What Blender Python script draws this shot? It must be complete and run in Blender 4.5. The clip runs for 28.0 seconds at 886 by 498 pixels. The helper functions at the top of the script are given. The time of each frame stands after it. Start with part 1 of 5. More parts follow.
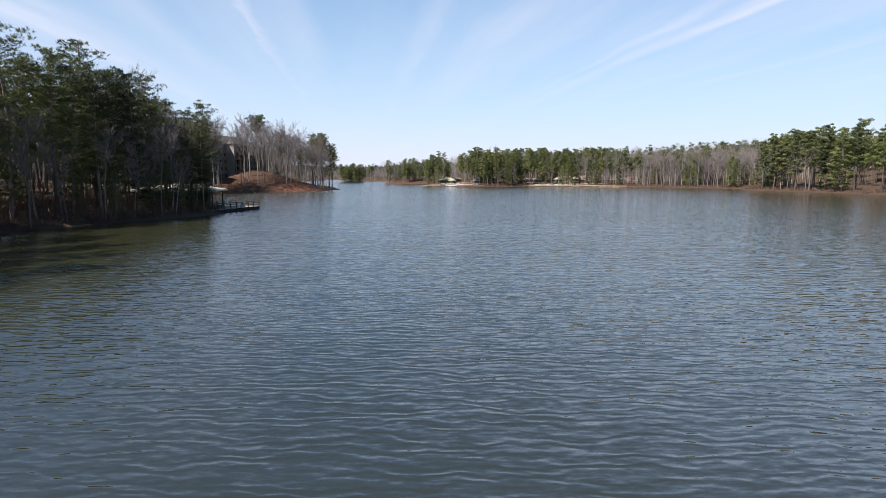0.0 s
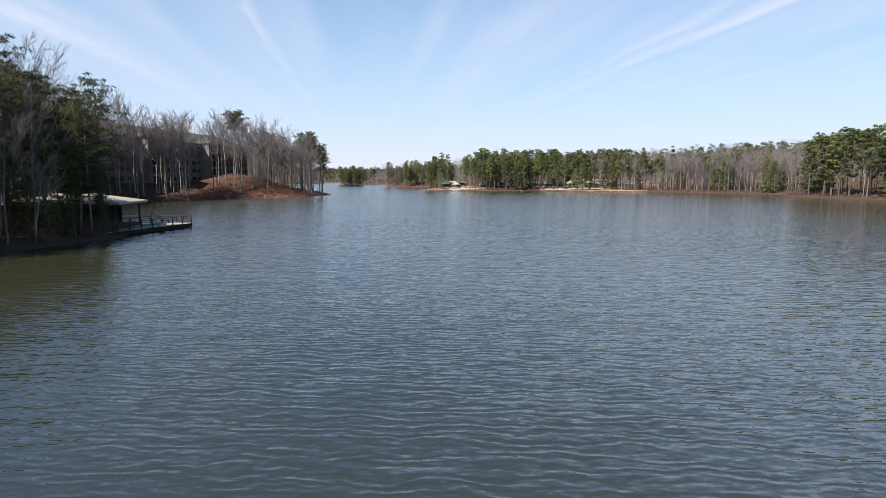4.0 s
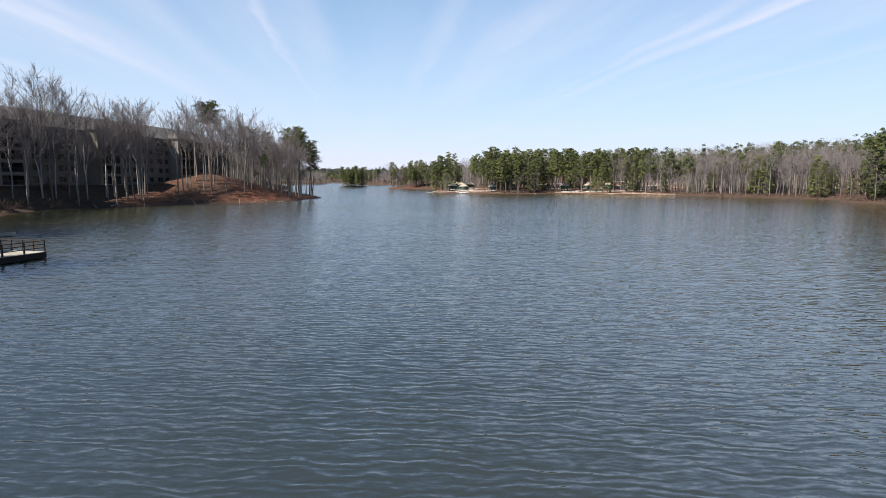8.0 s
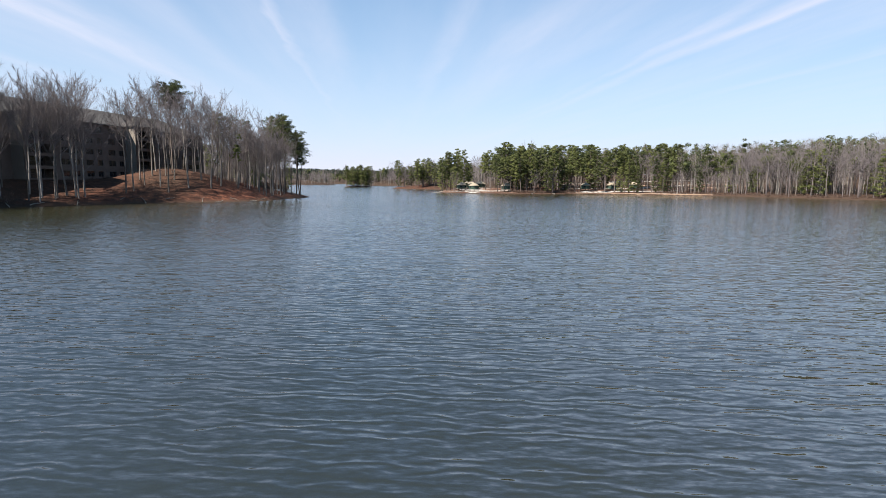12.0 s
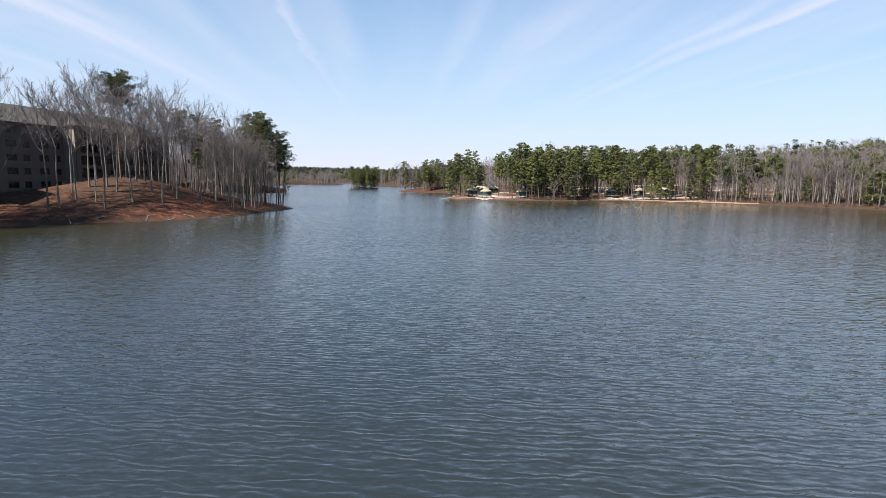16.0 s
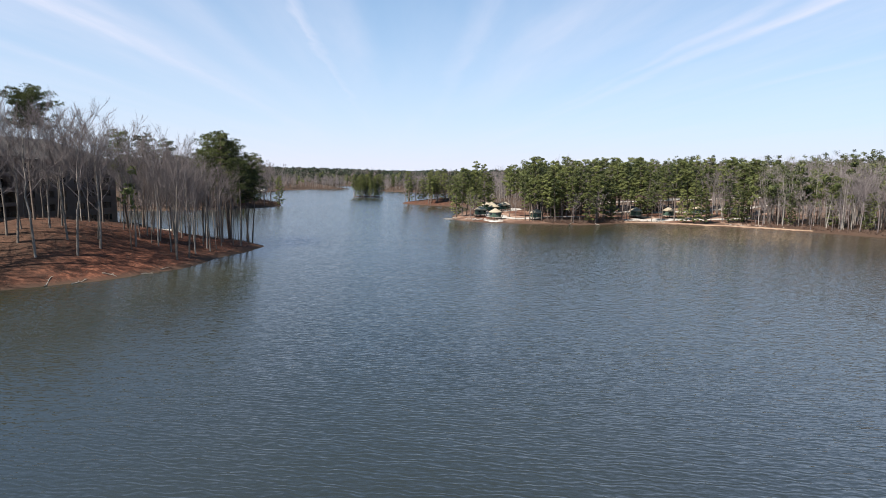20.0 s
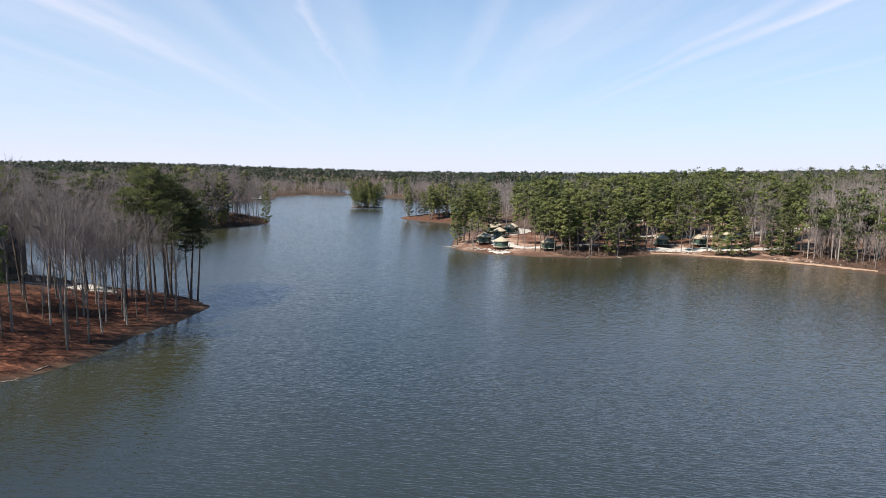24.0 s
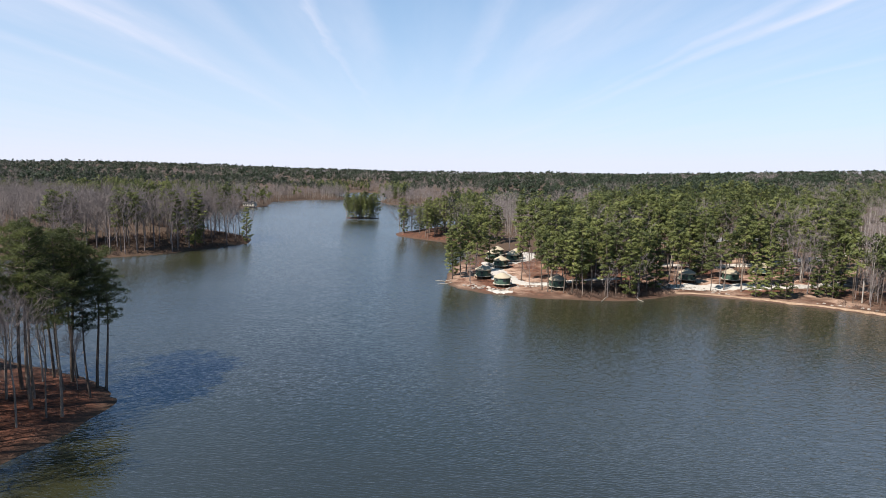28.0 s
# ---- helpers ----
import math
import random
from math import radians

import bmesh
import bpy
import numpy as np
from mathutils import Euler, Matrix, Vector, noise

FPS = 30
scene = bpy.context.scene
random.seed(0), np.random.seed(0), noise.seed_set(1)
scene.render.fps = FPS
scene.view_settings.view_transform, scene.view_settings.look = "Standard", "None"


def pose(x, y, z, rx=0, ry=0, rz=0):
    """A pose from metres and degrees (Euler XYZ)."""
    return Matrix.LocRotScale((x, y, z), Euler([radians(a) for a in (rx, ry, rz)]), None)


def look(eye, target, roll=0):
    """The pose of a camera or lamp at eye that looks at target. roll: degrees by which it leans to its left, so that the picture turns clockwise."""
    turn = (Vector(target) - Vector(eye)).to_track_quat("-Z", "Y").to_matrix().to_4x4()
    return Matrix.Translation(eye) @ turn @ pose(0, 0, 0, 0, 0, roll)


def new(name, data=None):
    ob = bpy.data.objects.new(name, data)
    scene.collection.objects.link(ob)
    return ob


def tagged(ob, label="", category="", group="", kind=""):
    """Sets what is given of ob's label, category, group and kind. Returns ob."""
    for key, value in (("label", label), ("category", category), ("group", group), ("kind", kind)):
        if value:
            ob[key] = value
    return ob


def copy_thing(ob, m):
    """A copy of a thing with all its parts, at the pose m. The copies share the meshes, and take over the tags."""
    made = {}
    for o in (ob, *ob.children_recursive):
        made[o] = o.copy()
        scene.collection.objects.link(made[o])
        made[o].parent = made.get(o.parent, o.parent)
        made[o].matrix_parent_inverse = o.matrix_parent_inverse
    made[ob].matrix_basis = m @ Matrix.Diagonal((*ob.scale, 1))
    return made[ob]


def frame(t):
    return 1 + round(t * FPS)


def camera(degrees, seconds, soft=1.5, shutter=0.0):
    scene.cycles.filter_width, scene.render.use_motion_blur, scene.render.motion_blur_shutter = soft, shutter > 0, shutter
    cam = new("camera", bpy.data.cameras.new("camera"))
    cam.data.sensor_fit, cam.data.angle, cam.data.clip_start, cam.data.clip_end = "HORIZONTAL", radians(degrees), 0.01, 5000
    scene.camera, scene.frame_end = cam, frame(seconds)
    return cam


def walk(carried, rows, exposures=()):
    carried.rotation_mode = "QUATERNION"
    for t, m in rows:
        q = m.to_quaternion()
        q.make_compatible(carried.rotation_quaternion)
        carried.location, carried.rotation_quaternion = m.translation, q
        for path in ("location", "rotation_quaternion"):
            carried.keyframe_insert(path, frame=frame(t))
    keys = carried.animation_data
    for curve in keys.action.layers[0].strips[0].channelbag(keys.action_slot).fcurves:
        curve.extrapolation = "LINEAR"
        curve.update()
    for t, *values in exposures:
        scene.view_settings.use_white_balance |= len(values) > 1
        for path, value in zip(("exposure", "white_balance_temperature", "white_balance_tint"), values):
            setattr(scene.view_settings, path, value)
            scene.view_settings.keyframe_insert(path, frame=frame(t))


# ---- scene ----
cam = camera(76.0, 28.0, soft=0.75)

# seconds, x, y, z, yaw, pitch, roll
PATH_ROWS = [
    (0.0, 0.00, 0.00, 6.30, 0.00, -7.24, 0.05),
    (3.0, 0.64, 22.97, 6.72, 0.33, -7.03, 0.02),
    (5.5, 1.02, 42.29, 7.24, 0.70, -6.96, -0.14),
    (8.0, 1.46, 61.67, 7.34, 1.24, -6.92, -0.20),
    (11.0, 2.15, 85.36, 5.89, 2.04, -6.75, -0.32),
    (12.5, 2.47, 97.16, 5.60, 2.51, -6.74, -0.38),
    (14.5, 2.70, 112.62, 6.65, 3.13, -6.98, -0.46),
    (15.0, 2.76, 116.45, 7.34, 3.30, -6.99, -0.47),
    (16.0, 2.89, 124.10, 9.01, 3.58, -6.95, -0.47),
    (18.0, 3.13, 139.38, 12.96, 4.11, -6.93, -0.51),
    (20.0, 3.43, 154.86, 17.31, 4.62, -7.04, -0.56),
    (21.5, 3.63, 166.55, 20.64, 4.93, -7.14, -0.61),
    (24.0, 4.06, 186.03, 26.29, 5.36, -7.13, -0.66),
    (25.0, 4.34, 193.56, 28.50, 5.55, -7.10, -0.69),
    (28.0, 5.03, 215.15, 35.17, 5.80, -7.31, -0.77),
]
walk(cam, [(t, pose(x, y, z, 90 + p, r, w)) for t, x, y, z, w, p, r in PATH_ROWS], exposures=[(0.0, 1.3)])

# ---------------------------------------------------------------- light
SUN_FROM = Vector((-0.70, -0.715, 0.0)).normalized()
SUN_UP = radians(48)
sun_dir = Vector((SUN_FROM.x * math.cos(SUN_UP), SUN_FROM.y * math.cos(SUN_UP), math.sin(SUN_UP)))
sun_data = bpy.data.lights.new("sun", "SUN")
sun_data.energy, sun_data.angle, sun_data.color = 5.0, radians(0.6), (1.0, 0.94, 0.85)
sun = new("sun", sun_data)
sun.matrix_world = look(sun_dir * 300, (0, 0, 0))


def build_world():
    world = bpy.data.worlds.new("sky")
    world.use_nodes = True
    scene.world = world
    nt = world.node_tree
    n, l = nt.nodes, nt.links
    n.clear()
    out, bg = n.new("ShaderNodeOutputWorld"), n.new("ShaderNodeBackground")
    sky = n.new("ShaderNodeTexSky")
    sky.sky_type, sky.sun_disc = "NISHITA", False
    sky.sun_elevation = SUN_UP
    sky.sun_rotation = math.atan2(SUN_FROM.x, SUN_FROM.y)
    sky.air_density, sky.dust_density, sky.ozone_density = 1.0, 0.6, 2.0
    sep = n.new("ShaderNodeSeparateXYZ")
    tc = n.new("ShaderNodeTexCoord")
    l.new(tc.outputs["Generated"], sep.inputs[0])

    def math_node(op, a, b=None):
        m = n.new("ShaderNodeMath")
        m.operation = op
        for i, v in enumerate((a, b)):
            if v is None:
                continue
            if isinstance(v, (int, float)):
                m.inputs[i].default_value = v
            else:
                l.new(v, m.inputs[i])
        return m.outputs[0]

    # high cirrus lies on a flat layer: its bands run side by side away from the eye and meet at the horizon
    zc = math_node("MAXIMUM", sep.outputs[2], 0.02)
    u = math_node("DIVIDE", sep.outputs[0], zc)
    v = math_node("DIVIDE", sep.outputs[1], zc)
    comb = n.new("ShaderNodeCombineXYZ")
    l.new(u, comb.inputs[0])
    l.new(v, comb.inputs[1])
    mp = n.new("ShaderNodeMapping")
    mp.inputs["Rotation"].default_value = (0, 0, radians(-8.4))
    l.new(comb.outputs[0], mp.inputs[0])

    def cirrus_noise(scale, detail, stretch):
        st = n.new("ShaderNodeMapping")
        st.inputs["Scale"].default_value = stretch
        l.new(mp.outputs[0], st.inputs[0])
        no = n.new("ShaderNodeTexNoise")
        no.inputs["Scale"].default_value, no.inputs["Detail"].default_value = scale, detail
        no.inputs["Roughness"].default_value, no.inputs["Distortion"].default_value = 0.6, 0.3
        l.new(st.outputs[0], no.inputs[0])
        return no.outputs[0]

    cross = n.new("ShaderNodeSeparateXYZ")
    l.new(mp.outputs[0], cross.inputs[0])
    sway = math_node("MULTIPLY", math_node("SUBTRACT", cirrus_noise(1.0, 4, (1.2, 0.5, 1)), 0.5), 0.34)
    place = math_node("DIVIDE", math_node("ADD", math_node("ADD", cross.outputs[0], sway), 4.0), 8.5)
    bands = n.new("ShaderNodeValToRGB")
    bands.color_ramp.interpolation = "EASE"
    el = bands.color_ramp.elements
    stops = [(-3.9, .55), (-3.3, .3), (-3.15, .6), (-2.9, .25), (-2.25, .4), (-2.02, .95), (-1.85, .5), (-1.58, .12), (-1.32, .3), (-1.08, .06), (-0.72, .2), (-0.67, .62), (-0.62, .2), (-0.4, .3),
             (-0.18, .04), (0.3, .08), (0.5, .34), (0.58, .14), (1.0, .42), (1.45, .3), (1.7, .16), (2.0, .3), (2.08, .62), (2.17, .3), (2.33, .9), (2.44, .3), (3.0, .4), (3.48, .06), (3.75, .62), (3.9, .2), (4.4, .35)]
    while len(el) < len(stops):
        el.new(0.5)
    for e, (p, k) in zip(el, stops):
        e.position, e.color = (p + 4.0) / 8.5, (k, k, k, 1)
    l.new(place, bands.inputs[0])
    keen = math_node("MINIMUM", math_node("MAXIMUM", math_node("MULTIPLY", math_node("SUBTRACT", sep.outputs[2], 0.09), 7.0), 0.1), 1.0)
    ragged = math_node("ADD", math_node("MULTIPLY", cirrus_noise(1.5, 6, (2.2, 0.40, 1)), 1.5), 0.05)
    fibre = math_node("MULTIPLY", math_node("SUBTRACT", cirrus_noise(1.0, 6, (1.0, 0.12, 1)), 0.45), 0.55)
    cover = math_node("MINIMUM", math_node("MAXIMUM", math_node("ADD", math_node("MULTIPLY", math_node("MULTIPLY", bands.outputs[0], ragged), keen), fibre), 0.0), 1.0)
    # thin veil that thickens towards the horizon
    veil = math_node("POWER", math_node("SUBTRACT", 1.0, math_node("MAXIMUM", sep.outputs[2], 0.0)), 2.95)
    low = math_node("POWER", math_node("SUBTRACT", 1.0, math_node("MAXIMUM", sep.outputs[2], 0.0)), 11.0)
    amount = math_node("ADD", math_node("MULTIPLY", math_node("MULTIPLY", cover, math_node("MINIMUM", 0.75, math_node("MAXIMUM", 0.22, math_node("SUBTRACT", 1.45, math_node("MULTIPLY", sep.outputs[2], 2.2))))), math_node("MULTIPLY", math_node("SUBTRACT", 1.0, sep.outputs[2]), math_node("MINIMUM", math_node("MULTIPLY", math_node("MAXIMUM", sep.outputs[2], 0.0), 4.0), 1.0))), math_node("ADD", math_node("MULTIPLY", veil, 0.93), math_node("MULTIPLY", low, 0.13)))
    amount = math_node("MINIMUM", amount, 0.96)
    mix = n.new("ShaderNodeMix")
    mix.data_type = "RGBA"
    l.new(amount, mix.inputs[0])
    tint = n.new("ShaderNodeMix")
    tint.data_type, tint.blend_type = "RGBA", "MULTIPLY"
    tint.inputs[0].default_value = 1.0
    tint.inputs[7].default_value = (0.40, 1.27, 1.58, 1)
    l.new(sky.outputs[0], tint.inputs[6])
    l.new(tint.outputs[2], mix.inputs[6])
    mix.inputs[7].default_value = (8.2, 8.5, 10.1, 1)
    l.new(mix.outputs[2], bg.inputs[0])
    bg.inputs[1].default_value = 0.0415
    l.new(bg.outputs[0], out.inputs[0])


build_world()


# ---------------------------------------------------------------- materials
def material(name, rough=0.8, spec=0.3):
    m = bpy.data.materials.new(name)
    m.use_nodes = True
    b = m.node_tree.nodes["Principled BSDF"]
    b.inputs["Roughness"].default_value = rough
    b.inputs["Specular IOR Level"].default_value = spec
    return m, m.node_tree.nodes, m.node_tree.links, b


DEEPEN = 0.78  # weathered, damp winter surfaces lie below their dry colours


def ramp_node(n, stops):
    r = n.new("ShaderNodeValToRGB")
    e = r.color_ramp.elements
    while len(e) < len(stops):
        e.new(0.5)
    for el, (p, c) in zip(e, stops):
        el.position, el.color = p, (*[v * DEEPEN for v in c], 1)
    return r


def noise_node(n, l, vec, scale, detail=4, rough=0.55, stretch=None):
    if stretch:
        mp = n.new("ShaderNodeMapping")
        mp.inputs["Scale"].default_value = stretch
        l.new(vec, mp.inputs[0])
        vec = mp.outputs[0]
    t = n.new("ShaderNodeTexNoise")
    t.inputs["Scale"].default_value, t.inputs["Detail"].default_value, t.inputs["Roughness"].default_value = scale, detail, rough
    l.new(vec, t.inputs[0])
    return t.outputs[0]


def grainy(name, stops, scale, rough=0.85, stretch=None, bump=0.0, fine=8.0, spec=0.2, per=""):
    """Colour from noise at two scales; per: 'island' or 'object' shifts it from piece to piece."""
    m, n, l, b = material(name, rough, spec)
    pos = n.new("ShaderNodeNewGeometry").outputs["Position"]
    if per != "":
        pos = n.new("ShaderNodeTexCoord").outputs["Object"]
    a = noise_node(n, l, pos, scale, 4, 0.6, stretch)
    c = noise_node(n, l, pos, scale * fine, 3, 0.6, stretch)
    mix = n.new("ShaderNodeMath")
    mix.operation = "MULTIPLY_ADD"
    mix.inputs[1].default_value = 0.5
    l.new(c, mix.inputs[0])
    half = n.new("ShaderNodeMath")
    half.operation = "MULTIPLY_ADD"
    half.inputs[1].default_value = 0.75
    half.inputs[2].default_value = -0.125
    l.new(a, half.inputs[0])
    l.new(half.outputs[0], mix.inputs[2])
    value = mix.outputs[0]
    if per:
        src = n.new("ShaderNodeNewGeometry").outputs["Random Per Island"] if per == "island" else n.new("ShaderNodeObjectInfo").outputs["Random"]
        ad = n.new("ShaderNodeMath")
        ad.operation = "MULTIPLY_ADD"
        ad.inputs[1].default_value = 0.36
        sh = n.new("ShaderNodeMath")
        sh.operation = "SUBTRACT"
        sh.inputs[1].default_value = 0.18
        l.new(src, ad.inputs[0])
        l.new(value, sh.inputs[0])
        l.new(sh.outputs[0], ad.inputs[2])
        value = ad.outputs[0]
    r = ramp_node(n, stops)
    l.new(value, r.inputs[0])
    l.new(r.outputs[0], b.inputs["Base Color"])
    if bump:
        bp = n.new("ShaderNodeBump")
        bp.inputs["Strength"].default_value, bp.inputs["Distance"].default_value = bump, 0.1
        l.new(c, bp.inputs["Height"])
        l.new(bp.outputs[0], b.inputs["Normal"])
    return m


def leaf_material(name, dark, mid, light, mixed=0.16):
    """Needles: colour shifts from tuft to tuft and from tree to tree, and light passes through a little."""
    m, n, l, b = material(name, 0.55, 0.25)
    isl = n.new("ShaderNodeNewGeometry").outputs["Random Per Island"]
    ob = n.new("ShaderNodeObjectInfo").outputs["Random"]
    s = n.new("ShaderNodeMath")
    s.operation = "MULTIPLY_ADD"
    s.inputs[1].default_value = mixed
    k = n.new("ShaderNodeMath")
    k.operation = "MULTIPLY"
    k.inputs[1].default_value = 0.40
    l.new(ob, k.inputs[0])
    l.new(isl, s.inputs[0])
    l.new(k.outputs[0], s.inputs[2])
    pos = n.new("ShaderNodeNewGeometry").outputs["Position"]
    tree = noise_node(n, l, pos, 0.16, 2, 0.5, (1, 1, 0.25))
    mr = n.new("ShaderNodeMapRange")
    mr.inputs[1].default_value, mr.inputs[2].default_value, mr.inputs[3].default_value, mr.inputs[4].default_value = 0.3, 0.7, -0.30, 0.60
    l.new(tree, mr.inputs[0])
    sm = n.new("ShaderNodeMath")
    l.new(s.outputs[0], sm.inputs[0])
    l.new(mr.outputs[0], sm.inputs[1])
    r = ramp_node(n, [(0.0, dark), (0.5, mid), (1.0, light)])
    l.new(sm.outputs[0], r.inputs[0])
    l.new(r.outputs[0], b.inputs["Base Color"])
    tr = n.new("ShaderNodeBsdfTranslucent")
    l.new(r.outputs[0], tr.inputs[0])
    mx = n.new("ShaderNodeMixShader")
    mx.inputs[0].default_value = 0.25
    l.new(b.outputs[0], mx.inputs[1])
    l.new(tr.outputs[0], mx.inputs[2])
    l.new(mx.outputs[0], n["Material Output"].inputs[0])
    return m


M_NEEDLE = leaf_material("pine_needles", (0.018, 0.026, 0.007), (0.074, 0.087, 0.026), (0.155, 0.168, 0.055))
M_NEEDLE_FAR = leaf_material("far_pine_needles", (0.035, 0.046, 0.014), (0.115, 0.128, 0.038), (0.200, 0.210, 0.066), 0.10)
# for the horizon belts: distance haze put into the colour, darker and bluer
M_NEEDLE_HAZED = leaf_material("distant_pine_needles", (0.018, 0.028, 0.016), (0.040, 0.055, 0.029), (0.064, 0.081, 0.043), 0.10)
M_TWIG = grainy("bare_twigs", [(0.2, (0.105, 0.086, 0.084)), (0.55, (0.185, 0.155, 0.153)), (0.85, (0.27, 0.233, 0.228))], 0.4, per="island")
M_BARK = grainy("grey_bark", [(0.2, (0.085, 0.071, 0.06)), (0.5, (0.20, 0.172, 0.15)), (0.8, (0.42, 0.385, 0.35))], 1.2, stretch=(1, 1, 0.25), bump=0.6, per="object")
M_PINEBARK = grainy("pine_bark", [(0.2, (0.05, 0.038, 0.031)), (0.5, (0.13, 0.100, 0.083)), (0.8, (0.25, 0.205, 0.175))], 1.5, stretch=(1, 1, 0.3), bump=0.6, per="object")
M_BRUSH = grainy("dry_brush", [(0.2, (0.05, 0.03, 0.024)), (0.5, (0.11, 0.068, 0.052)), (0.8, (0.17, 0.118, 0.09))], 0.6, per="island")


def ground_material():
    m, n, l, b = material("pine_straw_and_clay", 0.95, 0.15)
    pos = n.new("ShaderNodeNewGeometry").outputs["Position"]
    mid = noise_node(n, l, pos, 0.5, 5, 0.65)
    fine = noise_node(n, l, pos, 5.0, 4, 0.7)
    coarse = noise_node(n, l, pos, 1.4, 5, 0.75, (0.55, 1.6, 1.0))
    both = n.new("ShaderNodeMath")
    both.operation = "MULTIPLY_ADD"
    both.inputs[1].default_value = 0.55
    l.new(coarse, both.inputs[0])
    part_mid = n.new("ShaderNodeMath")
    part_mid.operation = "MULTIPLY"
    part_mid.inputs[1].default_value = 0.45
    l.new(mid, part_mid.inputs[0])
    l.new(part_mid.outputs[0], both.inputs[2])
    red = ramp_node(n, [(0.36, (0.018, 0.009, 0.007)), (0.48, (0.070, 0.027, 0.017)), (0.57, (0.165, 0.062, 0.036)), (0.70, (0.30, 0.150, 0.095))])
    l.new(both.outputs[0], red.inputs[0])
    litter = ramp_node(n, [(0.3, (0.030, 0.020, 0.014)), (0.52, (0.075, 0.048, 0.033)), (0.75, (0.135, 0.09, 0.064))])
    l.new(fine, litter.inputs[0])
    at = n.new("ShaderNodeAttribute")
    at.attribute_name = "straw"
    mx = n.new("ShaderNodeMix")
    mx.data_type = "RGBA"
    l.new(at.outputs["Fac"], mx.inputs[0])
    l.new(litter.outputs[0], mx.inputs[6])
    l.new(red.outputs[0], mx.inputs[7])
    # pale crushed stone and sand where the camp is worn bare
    worn = n.new("ShaderNodeAttribute")
    worn.attribute_name = "worn"
    sand = ramp_node(n, [(0.3, (0.21, 0.115, 0.078)), (0.5, (0.37, 0.235, 0.170)), (0.7, (0.52, 0.42, 0.34))])
    l.new(coarse, sand.inputs[0])
    mxw = n.new("ShaderNodeMix")
    mxw.data_type = "RGBA"
    patch = n.new("ShaderNodeMapRange")
    patch.inputs[1].default_value, patch.inputs[2].default_value = 0.38, 0.54
    l.new(noise_node(n, l, pos, 0.22, 5, 0.65), patch.inputs[0])
    bare = n.new("ShaderNodeMath")
    bare.operation = "MULTIPLY"
    l.new(worn.outputs["Fac"], bare.inputs[0])
    l.new(patch.outputs[0], bare.inputs[1])
    l.new(bare.outputs[0], mxw.inputs[0])
    l.new(mx.outputs[2], mxw.inputs[6])
    l.new(sand.outputs[0], mxw.inputs[7])
    mx = mxw
    # wet, washed margin by the waterline
    sep = n.new("ShaderNodeSeparateXYZ")
    l.new(pos, sep.inputs[0])
    mr = n.new("ShaderNodeMapRange")
    mr.inputs[1].default_value, mr.inputs[2].default_value = 0.05, 0.9
    l.new(sep.outputs[2], mr.inputs[0])
    mx2 = n.new("ShaderNodeMix")
    mx2.data_type = "RGBA"
    l.new(mr.outputs[0], mx2.inputs[0])
    mx2.inputs[6].default_value = (0.055, 0.034, 0.024, 1)
    l.new(mx.outputs[2], mx2.inputs[7])
    l.new(mx2.outputs[2], b.inputs["Base Color"])
    bp = n.new("ShaderNodeBump")
    bp.inputs["Strength"].default_value, bp.inputs["Distance"].default_value = 0.6, 0.15
    l.new(fine, bp.inputs["Height"])
    l.new(bp.outputs[0], b.inputs["Normal"])
    return m


